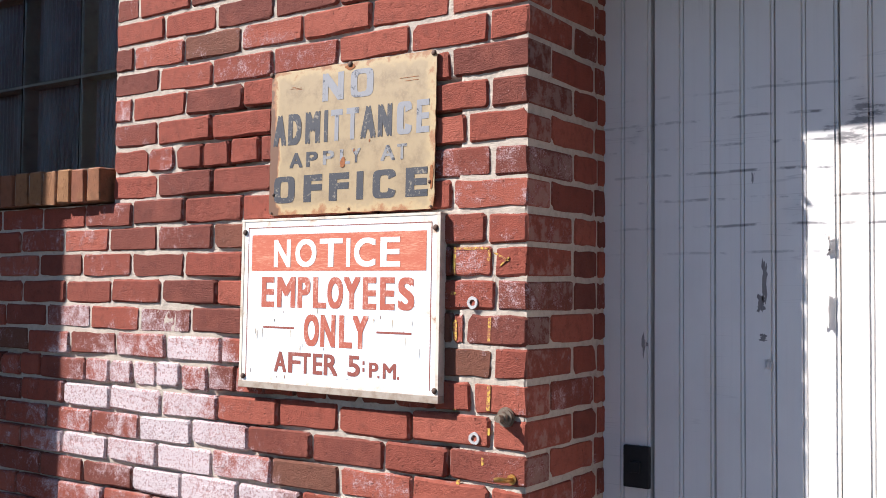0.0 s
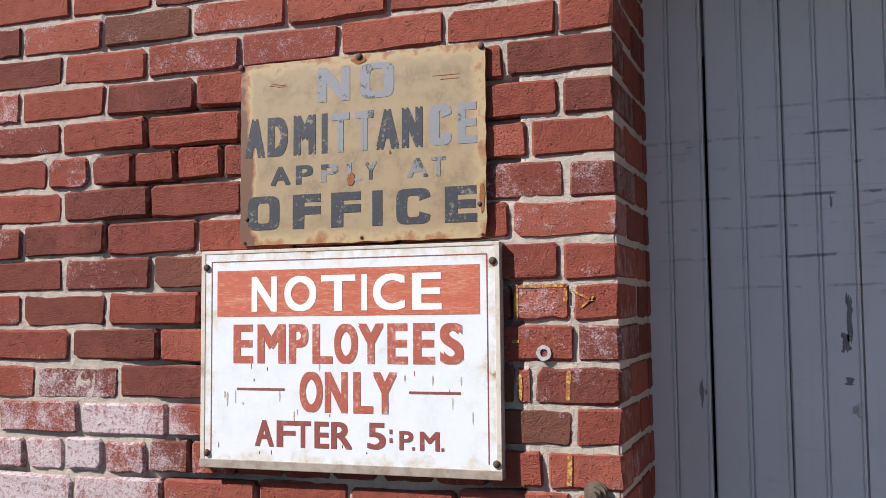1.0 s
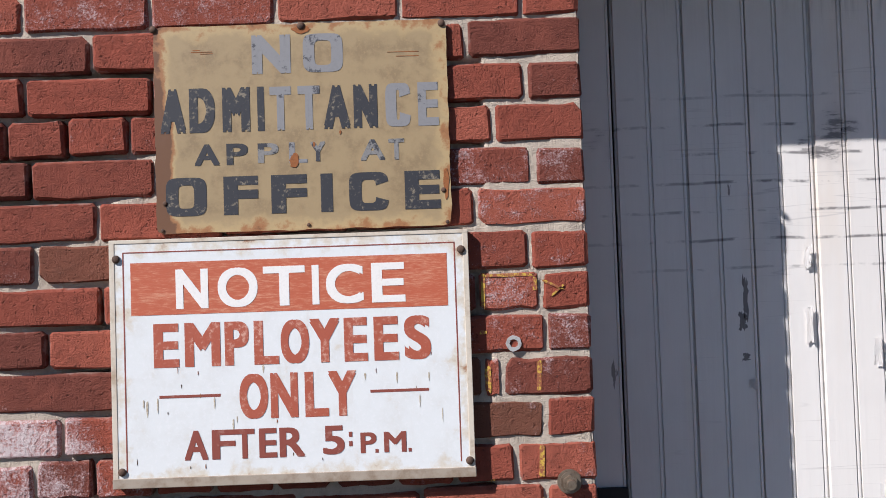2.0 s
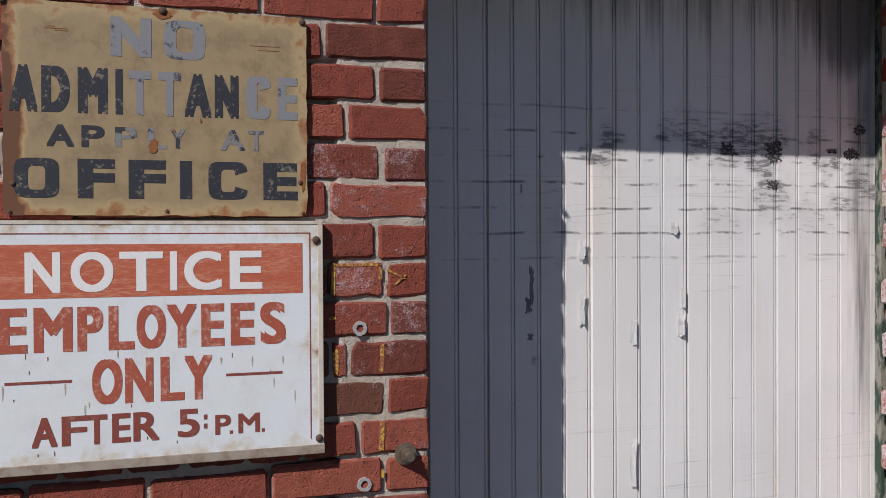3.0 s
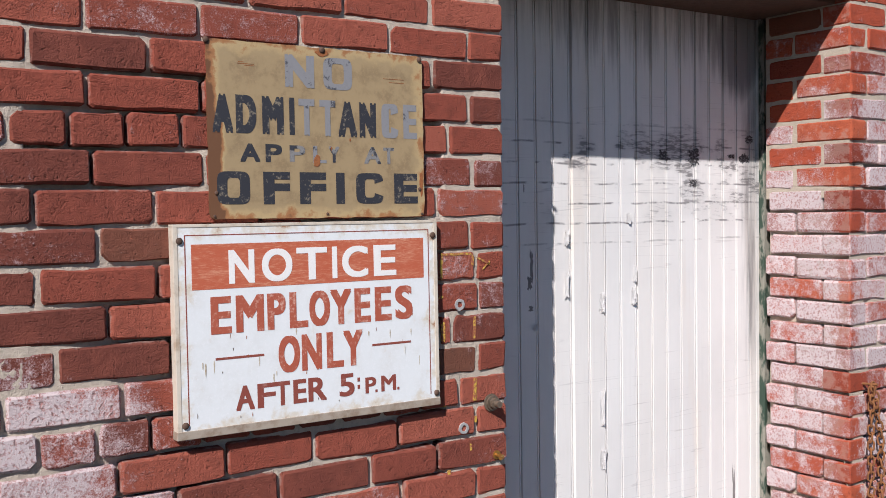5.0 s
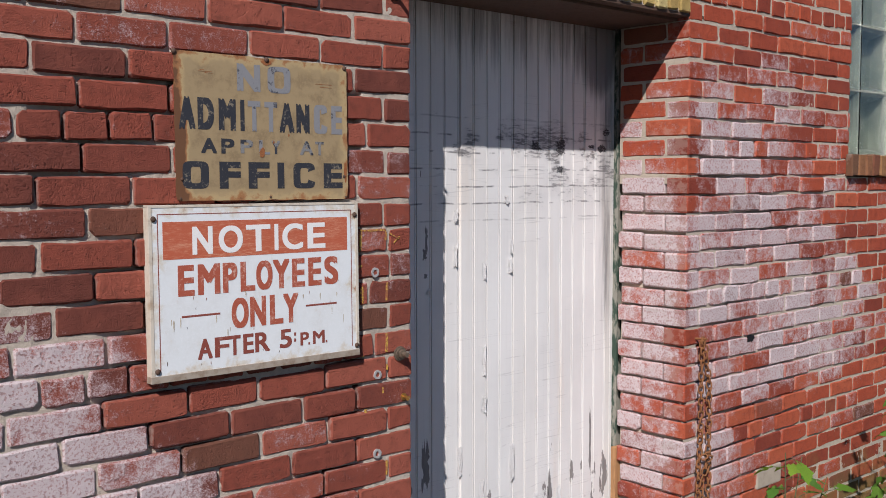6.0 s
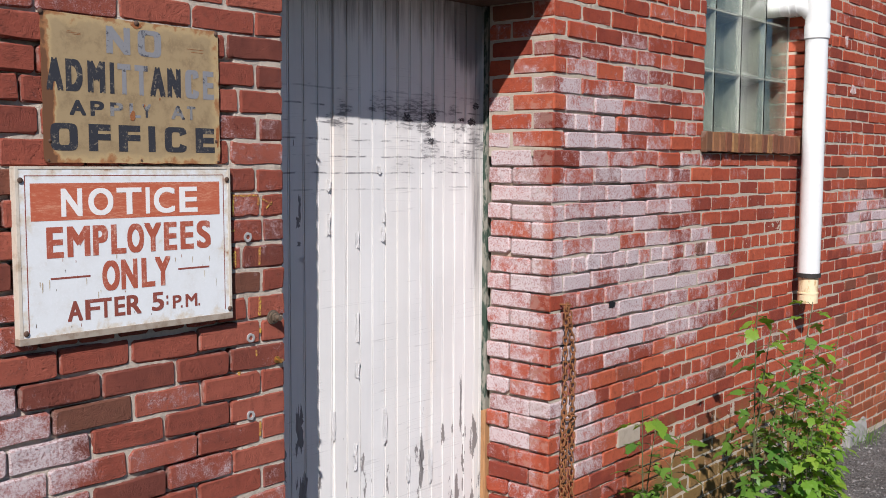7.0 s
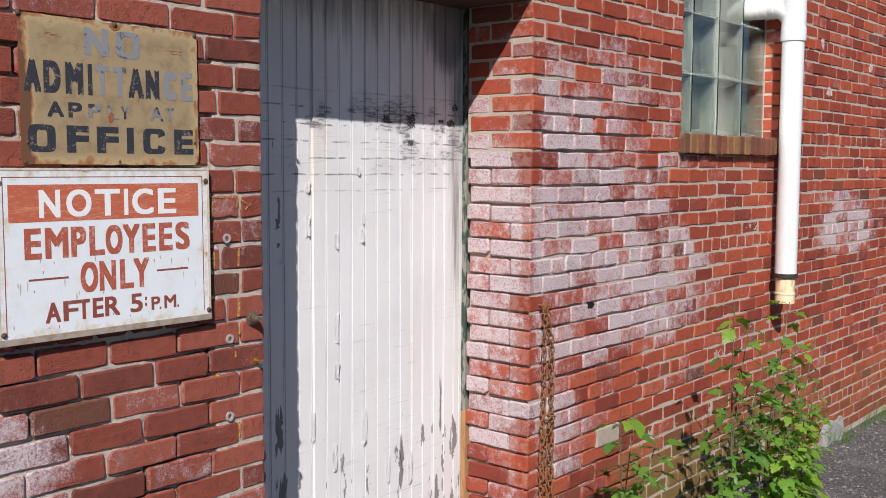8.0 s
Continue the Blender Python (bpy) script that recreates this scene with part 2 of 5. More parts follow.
def door_paint(name):
    """White paint on boards: scuffed in a band, peeling to grey wood lower down and along the joints."""
    m, n, l, p = mat(name)
    pos = place_of(n)
    sep = n.new("ShaderNodeSeparateXYZ")
    l.new(pos, sep.inputs[0])
    x, z = sep.outputs[0], sep.outputs[2]
    grain = noise_tex(n, l, stretched(n, l, pos, 90, 90, 3.0), 1.0, 5, 0.6)
    cloud = noise_tex(n, l, pos, 3.5, 4)
    col = mixc(n, l, ramp(n, l, cloud, 0.35, 0.75), (0.78, 0.755, 0.72), (0.71, 0.685, 0.655))
    col = mixc(n, l, ramp(n, l, grain, 0.5, 0.8, 0.0, 0.2), col, (0.60, 0.57, 0.55))
    tone = n.new("ShaderNodeObjectInfo").outputs["Random"]
    col = mixc(n, l, ramp(n, l, tone, 0.2, 1.0, 0.0, 0.22), col, (0.72, 0.65, 0.57))
    # a rusty tone beside some joints
    warm = noise_tex(n, l, stretched(n, l, pos, 9, 1, 0.8), 1.0, 3)
    col = mixc(n, l, ramp(n, l, warm, 0.58, 0.75, 0.0, 0.35), col, (0.70, 0.58, 0.46))
    # dark horizontal scuffs
    wide = noise_tex(n, l, stretched(n, l, pos, 28, 1, 130), 1.0, 6, 0.75)
    band = calc(n, l, "MULTIPLY", ramp(n, l, z, 1.60, 1.84), ramp(n, l, z, 1.90, 2.06, 1.0, 0.0))
    patch = noise_tex(n, l, stretched(n, l, pos, 7, 1, 9), 1.0, 3)
    patch = calc(n, l, "ADD", patch, ramp(n, l, x, 0.25, 1.05, -0.13, 0.07))
    where = calc(n, l, "MULTIPLY", band, ramp(n, l, patch, 0.44, 0.62))
    scuff = ramp(n, l, calc(n, l, "ADD", wide, calc(n, l, "MULTIPLY", where, 0.20)), 0.62, 0.74)
    scuff = calc(n, l, "MULTIPLY", scuff, calc(n, l, "MULTIPLY", where, 0.85))
    col = mixc(n, l, scuff, col, (0.07, 0.065, 0.065))
    # faint grey soot over the band
    col = mixc(n, l, calc(n, l, "MULTIPLY", where, 0.30), col, (0.33, 0.31, 0.31))
    # rows of rubbed marks, evenly spaced down the band
    sway = calc(n, l, "ADD", z, calc(n, l, "MULTIPLY", noise_tex(n, l, stretched(n, l, pos, 5, 1, 2), 1.0, 2), 0.02))
    row = calc(n, l, "ABSOLUTE", calc(n, l, "SUBTRACT", calc(n, l, "FRACT", calc(n, l, "DIVIDE", sway, 0.056)), 0.5))
    broken = ramp(n, l, noise_tex(n, l, stretched(n, l, pos, 16, 1, 22), 1.0, 5, 0.7), 0.45, 0.60)
    tall = calc(n, l, "MULTIPLY", ramp(n, l, z, 1.58, 1.70), ramp(n, l, z, 1.93, 2.02, 1.0, 0.0))
    rows = calc(n, l, "MULTIPLY", calc(n, l, "MULTIPLY", ramp(n, l, row, 0.02, 0.075, 0.8, 0.0), broken), calc(n, l, "MULTIPLY", tall, ramp(n, l, x, 0.05, 0.4, 0.35, 1.0)))
    col = mixc(n, l, rows, col, (0.12, 0.11, 0.11))
    # faint ruled scratches across the boards
    rule = noise_tex(n, l, stretched(n, l, pos, 1.2, 1, 38), 1.0, 2, 0.4)
    thin = calc(n, l, "ABSOLUTE", calc(n, l, "SUBTRACT", rule, 0.5))
    gap = noise_tex(n, l, stretched(n, l, pos, 5, 1, 3), 1.0, 3)
    col = mixc(n, l, calc(n, l, "MULTIPLY", ramp(n, l, thin, 0.0, 0.010, 0.45, 0.0), ramp(n, l, gap, 0.48, 0.60)), col, (0.45, 0.42, 0.40))
    # upper-corner soot by the frame, run down in streaks, plus painted lintel shade
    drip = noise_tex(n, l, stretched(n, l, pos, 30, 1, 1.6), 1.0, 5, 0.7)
    # the wide second oval paints the lintel's shade across the door top
    soot_shade = calc(n, l, "MAXIMUM", zone(n, l, pos, (1.20, DOOR_PLANE, 2.25), (0.17, 1, 0.24)), calc(n, l, "MULTIPLY", zone(n, l, pos, (0.75, DOOR_PLANE, 2.40), (0.9, 1, 0.34)), 0.62))
    soot_shade = calc(n, l, "MAXIMUM", soot_shade, calc(n, l, "MULTIPLY", zone(n, l, pos, (1.27, DOOR_PLANE, 1.75), (0.10, 1, 0.75)), 0.6))
    soot_shade = ramp(n, l, calc(n, l, "ADD", soot_shade, calc(n, l, "MULTIPLY", calc(n, l, "SUBTRACT", drip, 0.5), 1.5)), 0.25, 0.95, 0.0, 0.8)
    col = mixc(n, l, soot_shade, col, (0.13, 0.12, 0.12))
    # peeling
    flake = noise_tex(n, l, stretched(n, l, pos, 26, 1, 6), 1.0, 6, 0.6)
    low = ramp(n, l, z, 0.25, 1.15, 0.17, 0.0)
    peel = ramp(n, l, calc(n, l, "ADD", flake, low), 0.715, 0.735)
    col = mixc(n, l, peel, col, mixc(n, l, grain, (0.33, 0.30, 0.28), (0.19, 0.17, 0.165)))
    l.new(col, p.inputs["Base Color"])
    p.inputs["Roughness"].default_value = 0.55
    crack = noise_tex(n, l, stretched(n, l, pos, 60, 60, 14), 1.0, 4)
    h = calc(n, l, "ADD", calc(n, l, "MULTIPLY", grain, 0.5), calc(n, l, "MULTIPLY", crack, 0.5))
    h = calc(n, l, "SUBTRACT", h, calc(n, l, "MULTIPLY", peel, 1.2))
    bump(n, l, p, h, 0.35, 0.002)
    return m


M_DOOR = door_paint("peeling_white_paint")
M_SCUFF = plain("dark_scuff", (0.035, 0.032, 0.034), 0.8, 0, (0.40, 0.38, 0.37), 190, 0.50, 0.62, 0.8)
M_FLAKE = plain("curled_paint", (0.80, 0.78, 0.76), 0.6, 0, (0.74, 0.71, 0.69), 60, bumps=0.2)
M_BAREWOOD = plain("grey_bare_wood", (0.24, 0.22, 0.21), 0.9, 0, (0.14, 0.125, 0.12), 30, sz=(6, 6, 0.5), bumps=0.4)


def enamel(name, face, second, rust_amount, half_w, half_h, rough, streak, side_rust=0.0):
    """Enamelled sheet with rust creeping in from its rim; half_w and half_h: half its size."""
    m, n, l, p = mat(name)
    pos = object_place(n)
    sep = n.new("ShaderNodeSeparateXYZ")
    l.new(pos, sep.inputs[0])
    ax = calc(n, l, "ABSOLUTE", sep.outputs[0])
    az = calc(n, l, "ABSOLUTE", sep.outputs[2])
    rim = calc(n, l, "MINIMUM", calc(n, l, "SUBTRACT", half_w, ax), calc(n, l, "SUBTRACT", half_h, az))
    f = noise_tex(n, l, pos, 22, 6, 0.65)
    g = noise_tex(n, l, pos, 140, 4, 0.7)
    v = noise_tex(n, l, stretched(n, l, pos, 60, 60, 5), 1.0, 4)
    col = mixc(n, l, ramp(n, l, f, 0.42, 0.68), face, second)
    col = mixc(n, l, ramp(n, l, g, 0.48, 0.70, 0.0, 0.65), col, tuple(min(0.78, c * 1.5) for c in second))
    col = mixc(n, l, ramp(n, l, v, 0.60, 0.85, 0.0, streak), col, (0.42, 0.25, 0.11))
    edge = calc(n, l, "ADD", ramp(n, l, rim, 0.0, 0.045, rust_amount, 0.0), calc(n, l, "MULTIPLY", calc(n, l, "SUBTRACT", f, 0.5), 1.6))
    if side_rust:
        sx = ramp(n, l, sep.outputs[0], -half_w, -half_w + 0.05, side_rust, 0.0)
        edge = calc(n, l, "ADD", edge, calc(n, l, "MULTIPLY", sx, ramp(n, l, sep.outputs[2], -0.02, 0.10, 1.0, 0.25)))
    col = mixc(n, l, ramp(n, l, edge, 0.16, 0.46, 0.0, 0.45), col, (0.55, 0.40, 0.19))
    col = mixc(n, l, ramp(n, l, edge, 0.42, 0.62, 0.0, 0.85), col, (0.30, 0.12, 0.04))
    col = mixc(n, l, ramp(n, l, edge, 0.62, 0.8, 0.0, 0.8), col, (0.10, 0.045, 0.022))
    spots = noise_tex(n, l, pos, 75, 2)
    col = mixc(n, l, ramp(n, l, spots, 0.76, 0.80, 0.0, 0.8), col, (0.24, 0.10, 0.04))
    l.new(col, p.inputs["Base Color"])
    p.inputs["Roughness"].default_value = rough
    bump(n, l, p, calc(n, l, "ADD", f, calc(n, l, "MULTIPLY", g, 0.3)), 0.25, 0.002)
    return m


def worn_paint(name, colour, under, lo, hi, scale=70.0, sz=(1, 1, 1)):
    m, n, l, p = mat(name)
    pos = stretched(n, l, place_of(n), *sz)
    f = noise_tex(n, l, pos, scale, 6, 0.7)
    g = noise_tex(n, l, pos, scale * 0.22, 3, 0.6)
    w = calc(n, l, "ADD", calc(n, l, "MULTIPLY", f, 0.65), calc(n, l, "MULTIPLY", g, 0.35))
    col = mixc(n, l, ramp(n, l, w, lo, hi, 0.0, 0.9), colour, under)
    col = mixc(n, l, ramp(n, l, noise_tex(n, l, pos, scale * 3, 3), 0.45, 0.75, 0.0, 0.3), col, tuple(c * 0.75 for c in colour))
    l.new(col, p.inputs["Base Color"])
    p.inputs["Roughness"].default_value = 0.55
    return m


M_TAN = enamel("tan_enamel", (0.335, 0.245, 0.128), (0.238, 0.168, 0.088), 0.50, 0.235, 0.166, 0.5, 0.35, 1.0)
M_WHITE = enamel("white_enamel", (0.73, 0.74, 0.73), (0.69, 0.69, 0.67), 0.40, 0.283, 0.192, 0.35, 0.12)
M_RIM = plain("stained_sign_rim", (0.60, 0.53, 0.43), 0.6, 0, (0.30, 0.19, 0.10), 35, 0.46, 0.75, 0.7, 0.3)
M_RIM_LOW = plain("brown_stained_rim", (0.36, 0.30, 0.235), 0.6, 0, (0.18, 0.11, 0.06), 35, 0.42, 0.7, 0.7, 0.3)
M_INK = worn_paint("worn_black_lettering", (0.030, 0.030, 0.036), (0.25, 0.21, 0.15), 0.54, 0.64, 150.0)
M_FADED = worn_paint("faded_blue_grey_lettering", (0.23, 0.225, 0.23), (0.045, 0.045, 0.055), 0.55, 0.60)
M_HALF = worn_paint("half_faded_lettering", (0.040, 0.040, 0.048), (0.24, 0.23, 0.22), 0.46, 0.52)
M_RED = worn_paint("worn_red_sign_paint", (0.46, 0.108, 0.050), (0.60, 0.27, 0.16), 0.46, 0.64, 150, (0.45, 1, 3.0))
M_REDTEXT = worn_paint("worn_red_lettering", (0.38, 0.090, 0.048), (0.64, 0.38, 0.29), 0.50, 0.66, 130)
M_BROWNTEXT = worn_paint("brown_red_lettering", (0.24, 0.060, 0.040), (0.5, 0.3, 0.24), 0.55, 0.7, 80)
M_WHITETEXT = worn_paint("white_sign_lettering", (0.80, 0.77, 0.73), (0.62, 0.35, 0.26), 0.60, 0.72, 80)
M_RUN = plain("pale_rust_run", (0.50, 0.44, 0.34), 0.7, 0, (0.30, 0.21, 0.12), 260, 0.45, 0.65, 0.8)
M_RUSTSPOT = plain("rust_stain", (0.28, 0.10, 0.03), 0.9, 0, (0.14, 0.05, 0.02), 200)


def glass_material():
    m, n, l, p = mat("old_green_glass")
    pos = place_of(n)
    p.inputs["Transmission Weight"].default_value = 1.0
    p.inputs["IOR"].default_value = 1.45
    p.inputs["Roughness"].default_value = 0.06
    p.inputs["Base Color"].default_value = (0.88, 0.91, 0.87, 1)
    w = noise_tex(n, l, stretched(n, l, pos, 9, 9, 4), 1.0, 2)
    bump(n, l, p, w, 0.08, 0.010)
    return m


M_GLASS = glass_material()
M_GLASSJOINT = plain("grey_window_joint", (0.17, 0.175, 0.15), 0.8, 0, (0.07, 0.075, 0.06), 40)


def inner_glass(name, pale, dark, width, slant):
    """The far face of a block, light and shade painted in: pale and dark leaning shapes, and a paler ribbed band up one
    side.
    """
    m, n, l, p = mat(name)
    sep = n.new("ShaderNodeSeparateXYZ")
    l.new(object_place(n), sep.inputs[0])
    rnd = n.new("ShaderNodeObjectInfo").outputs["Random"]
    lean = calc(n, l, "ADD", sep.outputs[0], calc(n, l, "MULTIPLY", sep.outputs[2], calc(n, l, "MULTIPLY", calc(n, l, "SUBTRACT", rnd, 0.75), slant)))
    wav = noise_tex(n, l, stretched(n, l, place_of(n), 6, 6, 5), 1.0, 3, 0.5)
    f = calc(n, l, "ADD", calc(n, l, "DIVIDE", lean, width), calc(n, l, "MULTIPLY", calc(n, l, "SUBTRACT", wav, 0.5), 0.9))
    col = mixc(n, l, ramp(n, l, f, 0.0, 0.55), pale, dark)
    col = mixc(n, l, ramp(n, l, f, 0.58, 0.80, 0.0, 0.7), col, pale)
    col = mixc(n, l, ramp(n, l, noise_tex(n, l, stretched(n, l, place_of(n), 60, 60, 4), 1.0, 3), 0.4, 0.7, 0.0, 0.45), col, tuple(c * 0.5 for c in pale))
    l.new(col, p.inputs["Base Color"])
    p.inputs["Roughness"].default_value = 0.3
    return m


M_FROST = plain("clouded_inner_glass", (0.105, 0.112, 0.086), 0.35, 0, (0.036, 0.040, 0.030), 11, 0.40, 0.68, 0.85, 0.3, 0.003, sz=(1, 1, 0.5))
# shade of the west window painted into its inner glass, darker and bluer
M_FROST_SHADED = inner_glass("shaded_inner_glass", (0.17, 0.19, 0.23), (0.018, 0.022, 0.036), 0.288, 0.1)


def leaf_material(name, a, b):
    m, n, l, p = mat(name)
    rnd = n.new("ShaderNodeObjectInfo").outputs["Random"]
    f = noise_tex(n, l, object_place(n), 30, 3)
    col = mixc(n, l, rnd, a, b)
    col = mixc(n, l, ramp(n, l, f, 0.4, 0.8, 0.0, 0.4), col, tuple(c * 0.6 for c in a))
    l.new(col, p.inputs["Base Color"])
    p.inputs["Roughness"].default_value = 0.45
    t = n.new("ShaderNodeBsdfTranslucent")
    l.new(mixc(n, l, 1.0, col, (0.9, 1.0, 0.35), "MULTIPLY"), t.inputs["Color"])
    mx = n.new("ShaderNodeMixShader")
    mx.inputs[0].default_value = 0.5
    l.new(p.outputs[0], mx.inputs[1])
    l.new(t.outputs[0], mx.inputs[2])
    l.new(mx.outputs[0], n["Material Output"].inputs["Surface"])
    return m


M_LEAF = leaf_material("green_leaf", (0.11, 0.245, 0.035), (0.21, 0.36, 0.05))
M_LEAF_YOUNG = leaf_material("young_leaf", (0.17, 0.34, 0.03), (0.33, 0.47, 0.05))
M_STEM = plain("brown_green_stem", (0.11, 0.11, 0.045), 0.8, 0, (0.06, 0.05, 0.02), 60)


def ground_material():
    m, n, l, p = mat("old_asphalt_and_grit")
    pos = place_of(n)
    a = noise_tex(n, l, pos, 2.0, 5)
    b = noise_tex(n, l, pos, 45, 5, 0.7)
    c = n.new("ShaderNodeTexVoronoi")
    c.inputs["Scale"].default_value = 70
    l.new(pos, c.inputs["Vector"])
    d = noise_tex(n, l, pos, 9.0, 6, 0.75)
    col = mixc(n, l, ramp(n, l, a, 0.35, 0.7), (0.12, 0.110, 0.100), (0.185, 0.170, 0.155))
    col = mixc(n, l, ramp(n, l, d, 0.48, 0.64, 0.0, 0.75), col, (0.055, 0.048, 0.040))
    col = mixc(n, l, ramp(n, l, b, 0.45, 0.7, 0.0, 0.75), col, (0.05, 0.044, 0.038))
    col = mixc(n, l, ramp(n, l, c.outputs["Distance"], 0.0, 0.35, 0.45, 0.0), col, (0.34, 0.32, 0.30))
    col = mixc(n, l, ramp(n, l, noise_tex(n, l, pos, 16.0, 5, 0.7), 0.60, 0.70, 0.0, 0.6), col, (0.30, 0.285, 0.265))
    l.new(col, p.inputs["Base Color"])
    p.inputs["Roughness"].default_value = 0.95
    bump(n, l, p, calc(n, l, "ADD", calc(n, l, "ADD", b, c.outputs["Distance"]), calc(n, l, "MULTIPLY", d, 1.5)), 0.9, 0.02)
    return m


def pebble_material():
    m, n, l, p = mat("mixed_grit")
    rnd = n.new("ShaderNodeNewGeometry").outputs["Random Per Island"]
    col = mixc(n, l, ramp(n, l, rnd, 0.0, 0.7), (0.07, 0.062, 0.055), (0.20, 0.187, 0.175))
    col = mixc(n, l, ramp(n, l, rnd, 0.90, 0.99), col, (0.36, 0.34, 0.32))
    col = mixc(n, l, ramp(n, l, noise_tex(n, l, place_of(n), 180, 4, 0.7), 0.4, 0.7, 0.0, 0.4), col, (0.10, 0.08, 0.06))
    l.new(col, p.inputs["Base Color"])
    p.inputs["Roughness"].default_value = 0.95
    return m


M_GROUND = ground_material()
M_STONE = pebble_material()
M_LIME = plain("lime_splash", (0.62, 0.56, 0.53), 0.9, 0, (0.42, 0.17, 0.12), 60, 0.42, 0.60, 0.9)


# ---------- small building tools ----------
def part(name, bm, material, parent=None, label=""):
    me = bpy.data.meshes.new(name)
    bm.to_mesh(me)
    bm.free()
    me.materials.append(material)
    ob = new(name, me)
    ob.parent = parent
    return tagged(ob, label)


def thing(name, where, label, category, group="", kind=""):
    ob = new(name)
    ob.location = where
    ob.empty_display_size = 0.05
    return tagged(ob, label, category, group, kind)


def box(bm, lo, hi, bevel=0.0):
    size = [b - a for a, b in zip(lo, hi)]
    mid = [(a + b) / 2 for a, b in zip(lo, hi)]
    g = bmesh.ops.create_cube(bm, size=1.0, matrix=Matrix.Translation(mid) @ Matrix.Diagonal((*size, 1)))
    if bevel:
        edges = {e for v in g["verts"] for e in v.link_edges}
        bmesh.ops.bevel(bm, geom=list(edges), offset=bevel, segments=2, affect="EDGES", profile=0.6)
    return g["verts"]


def tube(bm, a, b, r, seg=16, r2=None):
    a, b = Vector(a), Vector(b)
    m = Matrix.Translation((a + b) / 2) @ (b - a).to_track_quat("Z", "Y").to_matrix().to_4x4()
    return bmesh.ops.create_cone(bm, cap_ends=True, segments=seg, radius1=r, radius2=r if r2 is None else r2, depth=(b - a).length, matrix=m)


def bent_tube(bm, pts, radii, seg=8):
    """A tube along points, with a radius at each of them."""
    rings, up = [], Vector((0.31, 0.2, 0.93))
    for k, c in enumerate(pts):
        d = (Vector(pts[min(k + 1, len(pts) - 1)]) - Vector(pts[max(k - 1, 0)])).normalized()
        u = d.cross(up).normalized()
        w = d.cross(u)
        rings.append([bm.verts.new(Vector(c) + radii[k] * (math.cos(t) * u + math.sin(t) * w)) for t in [2 * math.pi * j / seg for j in range(seg)]])
    for p, q in zip(rings, rings[1:]):
        for j in range(seg):
            bm.faces.new((p[j], p[(j + 1) % seg], q[(j + 1) % seg], q[j]))
    bm.faces.new(rings[0][::-1])
    bm.faces.new(rings[-1])


def ring(bm, centre, axis, outer, inner, depth, seg=20, rough=0.0):
    """A washer-like ring round an axis."""
    m = Matrix.Translation(centre) @ Vector(axis).to_track_quat("Z", "Y").to_matrix().to_4x4()
    loops = []
    for r, z in ((inner, -depth / 2), (outer, -depth / 2), (outer, depth / 2), (inner, depth / 2)):
        loops.append([bm.verts.new(m @ Vector(((r * (1 + rough * random.uniform(-1, 1))) * math.cos(2 * math.pi * j / seg), r * (1 + rough * random.uniform(-1, 1)) * math.sin(2 * math.pi * j / seg), z))) for j in range(seg)])
    for k in range(4):
        p, q = loops[k], loops[(k + 1) % 4]
        for j in range(seg):
            bm.faces.new((p[j], p[(j + 1) % seg], q[(j + 1) % seg], q[j]))
    bmesh.ops.recalc_face_normals(bm, faces=bm.faces)


def smooth(ob, angle=40):
    ob.data.shade_smooth()
    ob.data.set_sharp_from_angle(angle=radians(angle))
    return ob


# ---------- plan ----------
COURSE = 0.0677            # height of a course with its joint
JOINT = 0.0074
ZA = 1.890                 # middle of the upper header course; every eighth course is of headers
K_TOP, K_LOW = -22, 27
DOOR_W, DOOR_Y = 1.27, DOOR_PLANE
LINTEL = 2.342             # underside of the lintel
WALL_TOP = ZA + 22.5 * COURSE
WIN_R = (2.455, 3.60)      # openings: x from, to
WIN_L = (-2.42, -1.27)
WIN_Z = (1.790, 2.96)      # from below the sill to the head
LEFT_END, RIGHT_END = -6.0, 11.0


def course_z(k):
    return ZA - k * COURSE


# ---------- ground ----------
bm = bmesh.new()
xs = [-600, -60, -12] + [-6 + 0.25 * i for i in range(69)] + [25, 80, 600]
ys = [-600, -60, -12] + [-5 + 0.25 * i for i in range(22)] + [4, 15, 80, 600]
grid = [[bm.verts.new((x, y, 0.012 * (noise.noise((x * 1.3, y * 1.3, 2.0))) + (0.02 * noise.noise((x * 0.4, y * 0.4, 5.0)) if abs(x) < 12 else 0))) for y in ys] for x in xs]
for i in range(len(xs) - 1):
    for j in range(len(ys) - 1):
        bm.faces.new((grid[i][j], grid[i + 1][j], grid[i + 1][j + 1], grid[i][j + 1]))
ground = smooth(part("ground", bm, M_GROUND))
tagged(ground, "cracked old asphalt strewn with grit beside the wall", "ground", kind="structure")


# ---------- walls: mortar body, then bricks ----------
def inside(x, z, holes):
    return any(a < x < b and c < z < d for a, b, c, d in holes)


